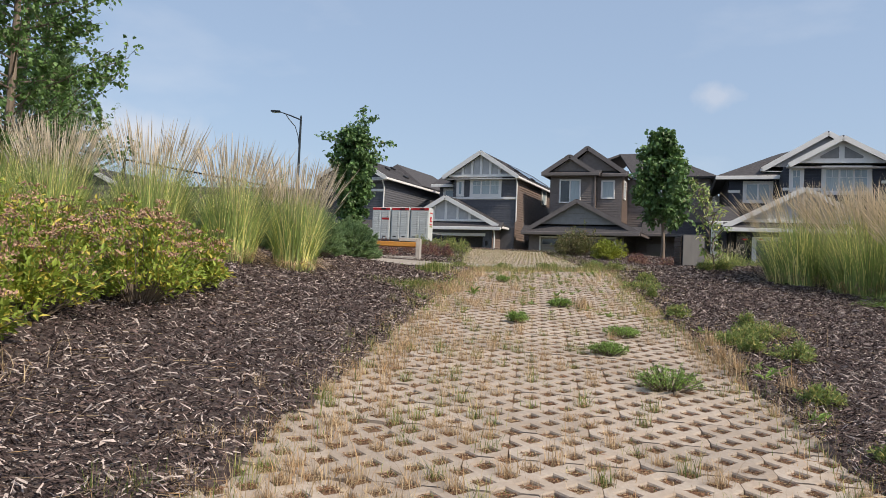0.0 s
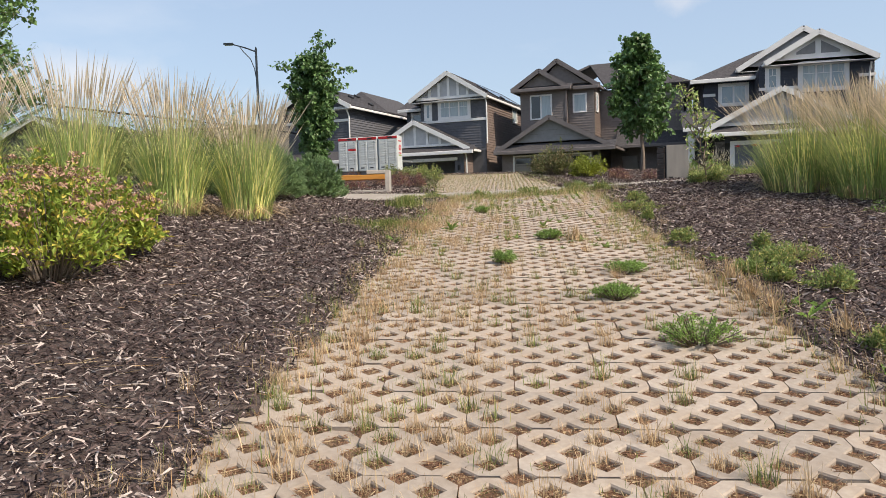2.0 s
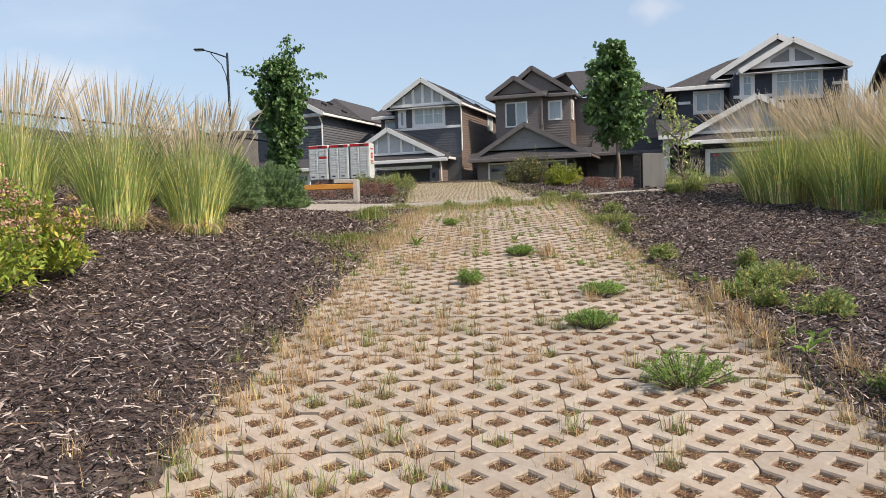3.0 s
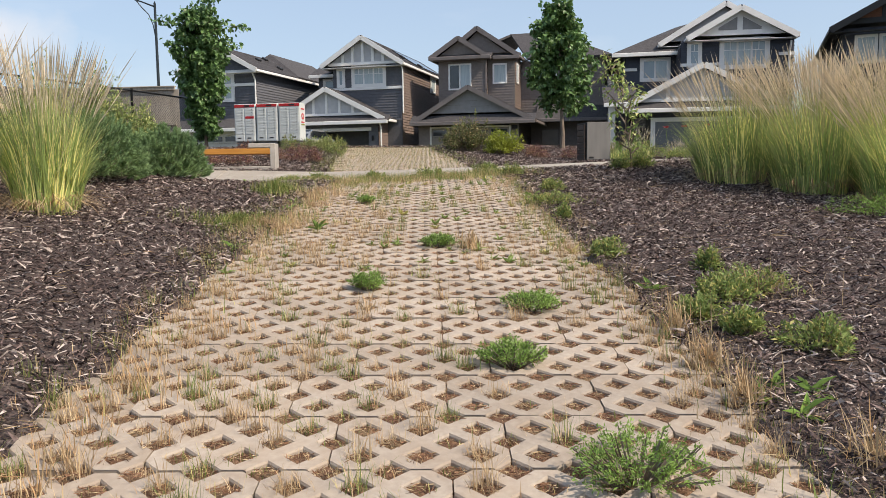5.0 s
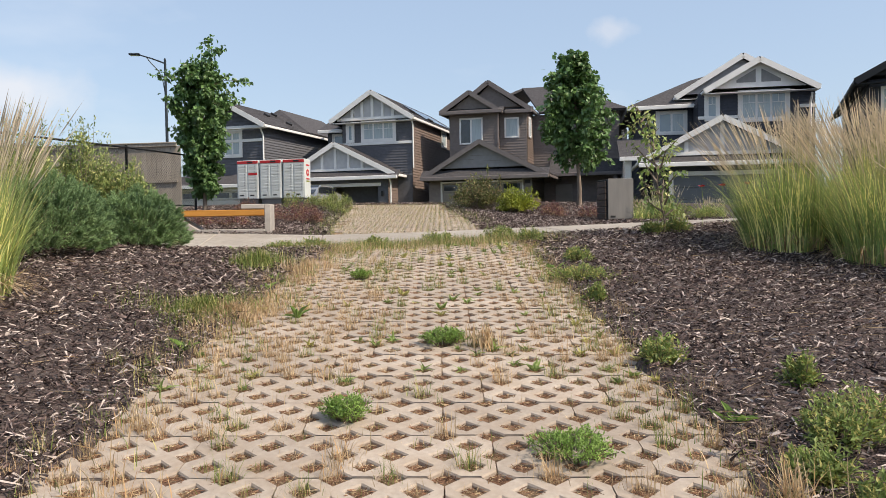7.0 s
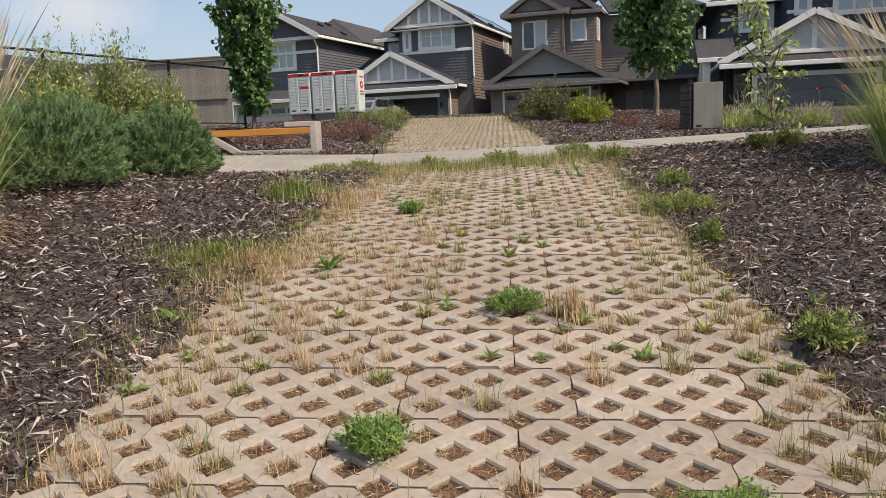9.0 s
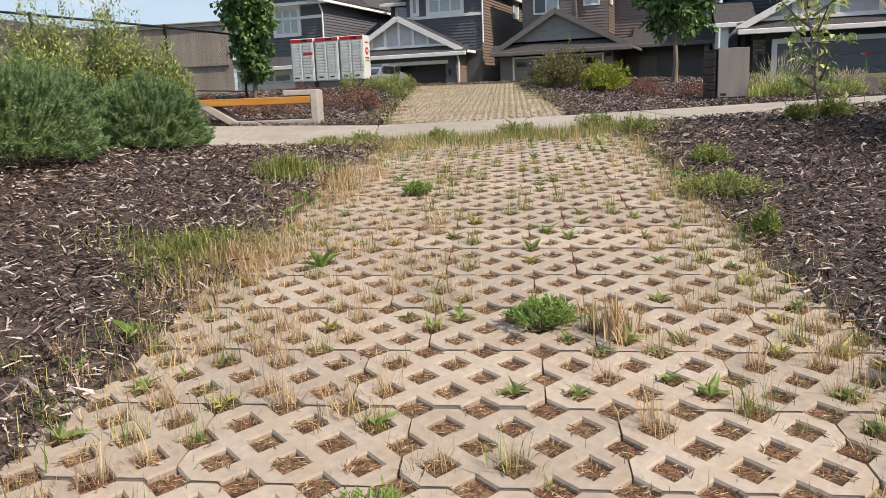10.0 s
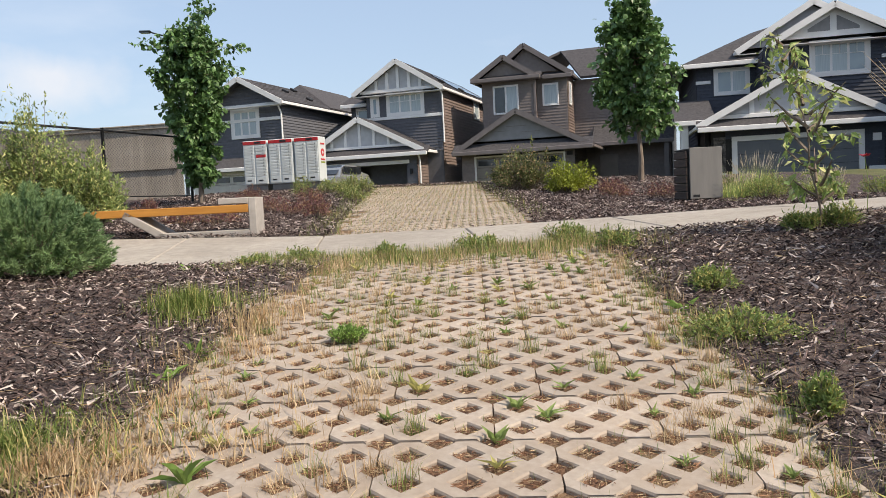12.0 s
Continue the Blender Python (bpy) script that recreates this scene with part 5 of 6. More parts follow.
def pine_tree(x, y, height, radius, rng):
    z = terrain(x, y)
    root = thing("pine_tree", "dark green pine behind the tall grass", "tree", pose(x, y, z))
    part("trunk", Geo().tube([(0, 0, -0.05), (0.02, 0, height * 0.5), (0, 0, height)], [0.09, 0.06, 0.012], 8), M["bark"], root)
    g = Geo()
    tips, dirs = [], []
    for k in range(26):
        h = 0.4 + (height - 0.5) * k / 26
        for j in range(6):
            a = j * 1.047 + k * 0.7 + rng.uniform(-0.3, 0.3)
            r = radius * (1 - k / 27) * rng.uniform(0.75, 1.1)
            d = Vector((math.cos(a), math.sin(a), 0.45))
            g.tube([(0, 0, h), d * r + Vector((0, 0, h))], [0.014, 0.005], 4, False)
            for u in np.linspace(0.3, 1.05, 6):
                tips.append(tuple(d * (r * u) + Vector((rng.normal(0, 0.05), rng.normal(0, 0.05), h))))
                dirs.append((d.x, d.y, 0.7))
    part("branchwork", g, M["bark"], root)
    tips, dirs = np.array(tips), unit(np.array(dirs))
    idx = np.repeat(np.arange(len(tips)), 42)
    pos = tips[idx] + dirs[idx] * rng.uniform(-0.12, 0.12, (len(idx), 1))
    d = unit(dirs[idx] * 0.8 + unit(rng.normal(0, 1, pos.shape)) * 0.9)
    tip = pos + d * rng.uniform(0.06, 0.10, (len(idx), 1))
    s = unit(np.cross(d, rng.normal(0, 1, d.shape))) * 0.005
    part("needles", raw_mesh("needles", *stack(np.stack([pos - s, pos + s, tip], 1), np.array([[0, 1, 2]]), len(pos)), M["pine"]), None, root)


pine_tree(-7.5, 14.6, 3.1, 1.2, R)

# ---- shrubs in the upper bed ----
for x, y, r, h in ((-4.35, 20.4, 0.85, 2.15), (-5.4, 20.0, 1.0, 2.1), (-3.55, 20.2, 0.75, 1.35), (-6.6, 19.2, 1.2, 2.0), (-4.9, 19.3, 0.8, 1.3), (-7.9, 18.2, 1.1, 1.8)):
    shrub("willow_shrub", "loose leafy shrub with light green leaves by the chain-link fence", "shrub", x, y, r, h, M["shrub_leaf"], R, 330, 28, 0.082, 0.36, upright=0.7, group="shrubs by the fence")
for x, y, r, h, m, lab in ((4.35, 24.3, 0.75, 1.0, "dull_leaf", "rounded dull green shrub beside the upper pavers"), (5.05, 23.3, 0.6, 0.72, "yellow_leaf", "yellow-green shrub beside the upper pavers"), (4.3, 25.6, 0.6, 0.8, "dull_leaf", "dull green shrub beside the upper pavers")):
    shrub("shrub", lab, "shrub", x, y, r, h, M[m], R, 200, 20, 0.07, 0.5, upright=0.5)
for x, y in ((-0.3, 21.2), (-0.9, 22.4), (-1.4, 19.9), (0.1, 20.3), (-2.1, 20.3), (5.7, 22.1), (6.4, 21.6), (6.0, 23.4), (-0.4, 24.2), (-4.0, 24.8), (-2.0, 26.2)):
    shrub("barberry", "small dark red barberry shrub on mulch", "shrub", x, y, R.uniform(0.28, 0.45), R.uniform(0.3, 0.42), M["red_leaf"], R, 90, 16, 0.035, 0.5, upright=0.6, group="barberries")
for x, y in ((0.2, 25.6), (-0.2, 27.0), (0.55, 23.6), (0.35, 28.2), (-0.7, 26.2), (0.7, 26.8)):
    shrub("leafy_weed", "bright green leafy weeds beside the upper pavers", "weed", x, y, R.uniform(0.3, 0.45), R.uniform(0.35, 0.55), M["weed"], R, 80, 14, 0.05, 0.35, upright=0.8, group="weeds by the mailboxes")
for x, y, h, r in ((7.4, 19.6, 0.34, 0.45), (8.0, 19.0, 0.3, 0.5), (8.6, 18.4, 0.3, 0.45), (7.2, 20.6, 0.5, 0.5), (9.3, 18.0, 0.3, 0.5), (7.8, 20.0, 0.45, 0.5), (4.78, 14.0, 0.14, 0.18), (5.08, 13.95, 0.18, 0.2)):
    shrub("perennial", "loose green perennial clump beside the walkway", "plant", x, y, r, h, M["weed"], R, 90, 14, 0.055, 0.25, upright=0.6, group="perennials")


def ground_grass(name, label, category, x, y, r, h, count, material, rng, lean=0.55, kind="", squash=1.0):
    a = rng.uniform(0, 6.283, count)
    q = r * np.abs(rng.normal(0, 0.55, count)) * (0.8 + 0.35 * np.sin(a * 3 + x))
    px, py = x + q * np.cos(a), y + q * np.sin(a) * squash
    base = np.stack([px, py, on_land(px, py) + 0.02], -1) - np.array([x, y, terrain(x, y)])
    me = blades(name, base, rng.uniform(0, 6.283, count), h * rng.uniform(0.4, 1.1, count), np.clip(np.abs(rng.normal(lean * 0.6, 0.3, count)), 0, 0.95), rng.uniform(0.003, 0.007, count), material, droop=0.4)
    ob = new(name, me)
    ob.matrix_basis = LEVEL @ pose(x, y, terrain(x, y))
    return tagged(ob, label, category, "", kind)


# airy dry grass by the cabinet
tall_grass(7.75, 20.6, 0.8, 0.9, R, (0, 0), 300, "airy dry grass with fine seed heads by the litter bin")
tall_grass(8.3, 19.4, 0.5, 0.7, R, (0, 0), 420, "short dry grass clump beside the walkway")
tall_grass(7.1, 20.0, 0.5, 0.6, R, (0, 0), 380, "short dry grass clump beside the litter bin")

# ---- green clumps on the pavers and along their edges ----
for x, y, r, h in ((0.82, 8.2, 0.14, 0.085), (1.78, 7.66, 0.22, 0.06), (1.45, 6.78, 0.2, 0.07), (1.62, 5.66, 0.28, 0.13), (1.46, 9.48, 0.17, 0.08), (0.95, 11.9, 0.12, 0.06)):
    shrub("weed_clump", "low bright green weed clump growing through the pavers", "weed", x, y, r, h, M["weed_bright"], R, 120, 20, 0.022, 0.35, upright=0.0, group="green weed clumps")
for x, y, r, h in ((2.98, 6.7, 0.22, 0.16), (3.2, 7.75, 0.34, 0.17), (2.95, 7.6, 0.22, 0.16), (2.66, 8.8, 0.14, 0.15), (3.05, 11.55, 0.36, 0.13), (3.3, 12.5, 0.18, 0.16), (2.62, 7.25, 0.14, 0.14), (3.25, 8.35, 0.1, 0.14), (2.5, 5.3, 0.16, 0.13), (3.2, 14.1, 0.22, 0.16), (2.35, 4.2, 0.16, 0.13), (0.35, 15.25, 0.25, 0.13), (1.2, 15.1, 0.2, 0.12), (2.1, 15.0, 0.28, 0.14), (2.95, 14.85, 0.24, 0.18), (-0.1, 15.3, 0.2, 0.1), (2.85, 10.5, 0.07, 0.14), (2.75, 7.0, 0.15, 0.12)):
    shrub("edge_weed", "leafy green weed at the edge of the pavers", "weed", x, y, r, h, M["weed"], R, 80, 16, 0.036, 0.38, upright=0.2, group="edge weeds")
ground_grass("grass_mat", "sprawling mat of dry and green grass over the mulch", "grass", -0.3, 10.6, 0.62, 0.15, 2600, M["blade_green"], R, 1.15)
ground_grass("grass_mat", "dry straw in the sprawling grass mat", "grass", -0.05, 10.45, 0.72, 0.13, 2200, M["straw"], R, 1.2)
ground_grass("grass_tuft", "green grass tuft with dry stalks on the mulch", "grass", -0.1, 12.7, 0.36, 0.22, 1500, M["blade_green"], R, 0.6)
ground_grass("grass_tuft", "dry grass tuft beside the pavers", "grass", 0.4, 12.3, 0.3, 0.16, 380, M["straw"], R, 0.6)
ground_grass("grass_tuft", "dry grass tuft on the pavers", "grass", 1.72, 9.32, 0.13, 0.17, 220, M["straw"], R, 0.4)
ground_grass("grass_mat", "low grass mat along the edge of the pavers", "grass", 3.0, 11.6, 0.45, 0.13, 900, M["blade_green"], R, 1.2)
for x, y, r, m in ((-2.35, 4.3, 0.4, "straw"), (-2.0, 3.2, 0.35, "straw"), (2.34, 6.55, 0.12, "straw"), (2.4, 7.05, 0.12, "straw"), (2.3, 6.15, 0.12, "straw"), (3.3, 7.7, 0.3, "straw"), (2.45, 5.6, 0.2, "straw")):
    ground_grass("dry_grass", "patch of dry straw-coloured grass on mulch", "grass", x, y, r, 0.24, 110, M[m], R, 0.9)


def rosette(x, y, size, rng, material, label):
    n = 8
    a = np.arange(n) * 2.4 + rng.uniform(0, 6)
    d = np.stack([np.cos(a), np.sin(a), rng.uniform(0.4, 2.2, n)], -1)
    loose = leaves("broadleaf_weed", np.zeros((n, 3)), d, size * rng.uniform(0.6, 1.15, n), material, rng, 0.27, 0.2, 0.4)
    joined = bmesh.new()
    joined.from_mesh(loose)
    bmesh.ops.remove_doubles(joined, verts=joined.verts, dist=0.0001)
    me = bpy.data.meshes.new("broadleaf_weed")
    joined.to_mesh(me)
    joined.free()
    me.materials.append(material)
    ob = new("broadleaf_weed", me)
    ob.matrix_basis = LEVEL @ pose(x, y, terrain(x, y) - 0.01)
    tagged(ob, label, "weed", "broadleaf weeds")


cells = [c for c in CELLS if c[2]]
rr = random.Random(3)
rr.shuffle(cells)
near = [c for c in cells if c[1] > 8.5]
for x, y, _ in near[:150]:
    rosette(x, y, rr.uniform(0.05, 0.10), R, M["weed"], "small broadleaf weed in a paver cell")
for x, y in ((2.37, 6.17), (2.5, 6.3), (2.62, 6.22), (2.45, 6.02), (2.65, 7.9), (3.22, 8.3), (2.8, 10.55), (2.95, 10.7), (2.3, 4.95), (0.1, 11.4), (-0.2, 9.5), (0.15, 11.8), (-0.7, 15.1), (-0.45, 15.2), (2.9, 9.3), (2.95, 12.1), (0.45, 10.35)):
    rosette(x, y, 0.13, R, M["weed_bright"], "broadleaf weed at the edge of the mulch")


# ---- grass and litter in the paver cells ----
def cell_growth():
    straw, green, sticks = [], [], []
    rng = np.random.default_rng(21)
    for x, y, low in CELLS:
        z = terrain(x, y) - 0.016
        if low and y < 1.8:
            continue
        if not low:
            for _ in range(13):
                (green if rng.random() < 0.5 else straw).append((x + rng.normal(0, 0.025), y + rng.normal(0, 0.025), z, rng.uniform(0.05, 0.14)))
            continue
        n = noise.noise((x * 0.9, y * 0.6, 5)) + 0.5 * noise.noise((x * 3, y * 3, 1))
        edge = min(abs(x - left_edge(y)), abs(x - right_edge(y)))
        thick = 0.75 + 0.9 * n + (0.4 if edge < 0.35 else 0) + (0.45 if x < left_edge(y) + 1.2 else 0)
        lush = rng.random() < 0.27 * max(0.2, thick)
        k = int(rng.uniform(34, 80)) if lush else int(rng.uniform(6, 18) * max(0.35, thick))
        tall = rng.uniform(0.09, 0.18) if lush else rng.uniform(0.03, 0.085)
        g = rng.random() < 0.42
        for _ in range(k):
            (green if g and rng.random() < 0.75 else straw).append((x + rng.normal(0, 0.032), y + rng.normal(0, 0.032), z, tall * rng.uniform(0.45, 1.2)))
        for _ in range(46 if y < 13 else 8):
            sticks.append((x + rng.uniform(-0.05, 0.05), y + rng.uniform(-0.05, 0.05), z + rng.uniform(0.008, 0.022)))
    for name, rows, m, lab in (("straw_tufts", straw, "straw", "dry straw-coloured grass tufts in the paver cells"), ("green_tufts", green, "blade_green", "green grass tufts in the paver cells")):
        a = np.array(rows)
        n = len(a)
        me = blades(name, a[:, :3], rng.uniform(0, 6.283, n), a[:, 3], np.clip(np.abs(rng.normal(0.5, 0.3, n)), 0, 0.95), rng.uniform(0.0016, 0.0036, n), M[m], (0, 0.4, 0.75, 1.0), 0.3)
        tagged(lay(new(name, me)), lab, "grass", kind="stuff")
    s = np.array(sticks)
    n = len(s)
    d = rng.normal(0, 1, (n, 3)) * np.array([1, 1, 0.25])
    d = unit(d) * rng.uniform(0.007, 0.026, n)[:, None]
    tagged(lay(new("cell_litter", spindles("cell_litter", s - d, s + d, rng.uniform(0.0011, 0.0026, n), M["litter"]))), "brown plant litter filling the paver cells", "litter", kind="stuff")


cell_growth()


def strip_grass(name, label, count, material, seed, where, h, width=(0.003, 0.006), lean=0.4):
    rng = np.random.default_rng(seed)
    px, py = where(rng, count)
    base = np.stack([px, py, on_land(px, py) - 0.02], -1)
    me = blades(name, base, rng.uniform(0, 6.283, count), h * rng.uniform(0.35, 1.15, count), np.clip(np.abs(rng.normal(lean, 0.25, count)), 0, 0.92), rng.uniform(*width, count), material, (0, 0.4, 0.75, 1.0), 0.35)
    tagged(lay(new(name, me)), label, "grass", kind="stuff")


def by_walkway(rng, n):
    x = rng.uniform(-0.2, 3.5, n) + rng.normal(0, 0.15, n)
    s = S_NEAR - 0.05 - np.abs(rng.normal(0, 0.42, n)) - 0.25 * np.sin(x * 3.1) ** 2
    return x, s - SKEW * x


def left_fringe(rng, n):
    y = rng.uniform(3.0, 14.5, n)
    return left_edge(y) + rng.normal(0.02, 0.13, n), y


def right_fringe(rng, n):
    y = rng.uniform(3.4, 14.5, n)
    return right_edge(y) + rng.normal(0.0, 0.13, n), y


def left_bunches(rng, n):
    cy = rng.uniform(3.0, 14.5, 46)
    k = rng.integers(0, 46, n)
    y = cy[k] + rng.normal(0, 0.06, n)
    return left_edge(y) + np.abs(rng.normal(0.15, 0.35, 46))[k] + rng.normal(0, 0.05, n), y


def upper_edges(rng, n):
    y = rng.uniform(17.6, 28.5, n)
    return np.where(rng.random(n) < 0.6, left2(y) + rng.normal(-0.1, 0.14, n), right2(y) + rng.normal(0.1, 0.14, n)), y


strip_grass("walkway_grass", "band of green grass and weeds along the walkway", 7200, M["blade_green"], 31, by_walkway, 0.17, lean=0.35)
strip_grass("walkway_grass", "dry straw among the grass along the walkway", 4200, M["straw"], 32, by_walkway, 0.16, lean=0.45)
strip_grass("edge_grass", "dry grass fringe along the pavers", 1300, M["straw"], 33, left_fringe, 0.13)
strip_grass("edge_grass", "green grass fringe along the pavers", 900, M["blade_green"], 34, left_fringe, 0.14)
strip_grass("edge_grass", "dry grass fringe along the far side of the pavers", 1800, M["straw"], 35, right_fringe, 0.13)
strip_grass("edge_grass", "green grass fringe along the far side of the pavers", 1500, M["blade_green"], 36, right_fringe, 0.13)
strip_grass("edge_grass", "taller dry grass bunches among the pavers", 2200, M["straw"], 37, left_bunches, 0.17, lean=0.5)
strip_grass("edge_grass", "grass along the upper pavers", 2600, M["blade_green"], 38, upper_edges, 0.2)


# ---- shredded bark ----
def bark_chips():
    rng = np.random.default_rng(8)
    n = 620000
    x, y = rng.uniform(-5.5, 8.5, n), 2.0 + 27.3 * rng.uniform(0, 1, n) ** 1.75
    s = y + SKEW * x
    keep = np.array([not paved(a, b, 0.02 * math.sin(9 * b) - 0.03) for a, b in zip(x, y)]) & ~((s > S_NEAR - 0.03) & (s < S_FAR + 0.03)) & (np.abs(x - 1) < 3.2 + 0.28 * y)
    keep &= (np.abs(x - 1.0) < 5.5) | (rng.random(n) < 0.5)
    x, y = x[keep], y[keep]
    n = len(x)
    z = on_land(x, y) + rng.uniform(0.026, 0.062, n)
    a = rng.uniform(0, 6.283, n)
    d = np.stack([np.cos(a), np.sin(a), rng.normal(0.05, 0.42, n)], -1)
    d = unit(d)
    sd = unit(np.cross(d, np.stack([rng.normal(0, 0.55, n), rng.normal(0, 0.55, n), np.ones(n)], -1)))
    u = np.cross(sd, d)
    L = (0.007 + 0.034 * rng.uniform(0, 1, n) ** 1.9)[:, None] * (1 + 0.02 * y)[:, None]
    W = (rng.uniform(0.0018, 0.0055, n) * (1 + 0.04 * y))[:, None]
    p = np.stack([x, y, z], -1)
    bow = u * L * rng.normal(0.1, 0.15, (n, 1))
    v = np.stack([p - d * L - sd * W, p - d * L * 0.9 + sd * W * 0.6 + bow, p + d * L + sd * W * 0.8, p + d * L * 0.85 - sd * W * 0.5 + bow], 1)
    f = np.array([[0, 1, 2, 3]])
    tagged(lay(new("bark_mulch", raw_mesh("bark_mulch", *stack(v, f, n), M["chip"]))), "shredded dark bark chips covering the beds", "mulch", kind="stuff")
    k = 2600
    x, y = rng.uniform(-4, 6, k), 2.5 + 13 * rng.uniform(0, 1, k) ** 1.4
    keep = np.array([not paved(a, b, -0.3) for a, b in zip(x, y)]) & (y + SKEW * x < S_NEAR - 0.1)
    x, y = x[keep], y[keep]
    k = len(x)
    z = on_land(x, y) + 0.05
    a = rng.uniform(0, 6.283, k)
    d = np.stack([np.cos(a), np.sin(a) * 0.6, rng.normal(0, 0.12, k)], -1) * rng.uniform(0.04, 0.16, k)[:, None]
    p = np.stack([x, y, z], -1)
    tagged(lay(new("straw_litter", spindles("straw_litter", p - d, p + d, rng.uniform(0.001, 0.0024, k), M["straw"]))), "loose dry stalks lying on the mulch", "litter", kind="stuff")


bark_chips()


# ---- bench ----
def bench():
    x, y = -0.5, 18.2
    b = thing("bench", "concrete bench frame carrying an orange timber seat beam", "bench", pose(x, y, terrain(x, y) + 0.02, 0, 0, -3))
    c = M["bench_concrete"]
    part("post", Geo().box(-0.1, 0, -0.25, 0.25, -0.05, 0.5, 0.008), c, b)
    part("cap", Geo().box(-0.5, -0.1, -0.25, 0.25, 0.42, 0.5, 0.008), c, b)
    part("foot_beam", Geo().box(-1.32, -0.1, -0.25, 0.25, -0.05, 0.07, 0.008), c, b)
    part("slanted_leg", Geo().beam((-1.25, 0, 0.02), (-1.76, 0, 0.35), 0.5, 0.1, 0.008), c, b)
    for k in range(4):
        part("seat_beam", Geo().box(-2.3, -0.102, -0.25 + k * 0.127, -0.25 + k * 0.127 + 0.12, 0.3, 0.405, 0.008), M["timber"], b, "orange oiled timber beam")


bench()


# ---- community mailboxes ----
def mailbox(k):
    m = thing("mailbox", "pale grey communal mailbox with red header strip", "mailbox", Matrix.Identity(4), "row of mailboxes")
    w, d, h = 0.76, 0.48, 1.36
    part("body", Geo().box(0, w, 0, d, 0.1, h, 0.015), M["mail_grey"], m)
    part("plinth", Geo().box(0.05, w - 0.05, 0.05, d - 0.05, -0.25, 0.1), M["steel"], m)
    part("header", Geo().box(0.01, w - 0.01, -0.012, 0.002, h - 0.11, h - 0.015, 0.004), M["mail_red"], m, "red header strip")
    part("header_label", Geo().box(w * 0.5, w * 0.75, -0.018, -0.012, h - 0.085, h - 0.035), M["black_trim"], m)
    for c in range(2):
        x0 = 0.04 + c * (w / 2 - 0.01)
        rows = 10
        for r in range(rows):
            z0 = 0.34 + r * 0.088
            dm = M["mail_red"] if (k == 0 and c == 1 and r == 6) else M["mail_grey"]
            door = part("door", Geo().box(x0, x0 + w / 2 - 0.07, -0.014, 0.002, z0 + 0.005, z0 + 0.08, 0.004), dm, m)
            part("lock", Geo().box(x0 + 0.23, x0 + 0.25, -0.02, -0.012, z0 + 0.03, z0 + 0.05), M["black_trim"], door)
        door = part("parcel_door", Geo().box(x0, x0 + w / 2 - 0.07, -0.014, 0.002, 0.13, 0.325, 0.004), M["mail_grey"], m)
        part("notice", Geo().box(x0 + 0.06, x0 + 0.2, -0.018, -0.013, 0.2, 0.24), M["black_trim"], door)
    if k == 2:
        part("emblem", Geo().tube([(w, d * 0.5, 0.92), (w + 0.008, d * 0.5, 0.92)], [0.11, 0.11], 20), M["mail_red"], m, "round red emblem")
        part("emblem_mark", Geo().tube([(w + 0.009, d * 0.5, 0.92), (w + 0.012, d * 0.5, 0.92)], [0.045, 0.045], 16), M["mail_grey"], m)
        for z in (0.62, 0.7, 1.14):
            part("faded_mark", Geo().box(w, w + 0.006, 0.12, 0.38, z, z + 0.045), M["yellow_leaf"] if z < 0.65 else M["mail_red"], m)
    return m


A_MB = -20
for k in range(3):
    mb = mailbox(k)
    u = Vector((math.cos(radians(A_MB)), math.sin(radians(A_MB)), 0))
    mb.matrix_basis = Matrix.Translation(LEVEL @ Vector((-2.78, 30.0, 6.46)) + u * k * 0.81) @ pose(0, 0, 0, 0, 0, A_MB)
pad = part("pavement", Geo().box(-0.2, 2.7, -0.3, 0.8, -0.4, -0.02, 0.01), M["walkway"])
pad.matrix_basis = Matrix.Translation(LEVEL @ Vector((-2.78, 30.0, 6.3))) @ pose(0, 0, 0, 0, 0, A_MB)
tagged(pad, "concrete pad under the mailboxes", "pad", kind="structure")


# ---- litter cabinet ----
def litter_bin():
    x, y = 6.27, 19.95
    z = terrain(x, y)
    b = thing("litter_bin", "grey steel litter bin with dark slatted sides", "bin", pose(x, y, z, 0, 0, 1))
    part("front_panel", Geo().box(0.0, 0.56, -0.02, 0.01, 0.07, 0.92, 0.006), M["steel"], b, "plain grey steel front")
    part("carcass", Geo().box(-0.02, 0.5, 0.02, 0.5, 0.04, 0.88, 0.01), M["black_metal"], b)
    part("lid", Geo().box(-0.04, 0.52, 0.012, 0.54, 0.88, 0.905, 0.006), M["black_metal"], b)
    for k in range(6):
        z0 = 0.07 + k * 0.135
        part("slat", Geo().box(-0.055, -0.022, 0.015, 0.52, z0, z0 + 0.12, 0.005), M["slat_dark"], b)
        part("slat", Geo().box(0.502, 0.53, 0.015, 0.52, z0, z0 + 0.12, 0.005), M["slat_dark"], b)
    for px, py in ((0.02, 0.06), (0.46, 0.06), (0.02, 0.46), (0.46, 0.46)):
        part("foot", Geo().tube([(px, py, -0.08), (px, py, 0.05)], [0.02, 0.02], 8), M["black_metal"], b)
    part("label_plate", Geo().box(0.05, 0.16, -0.024, -0.02, 0.1, 0.14), M["black_metal"], b)


litter_bin()


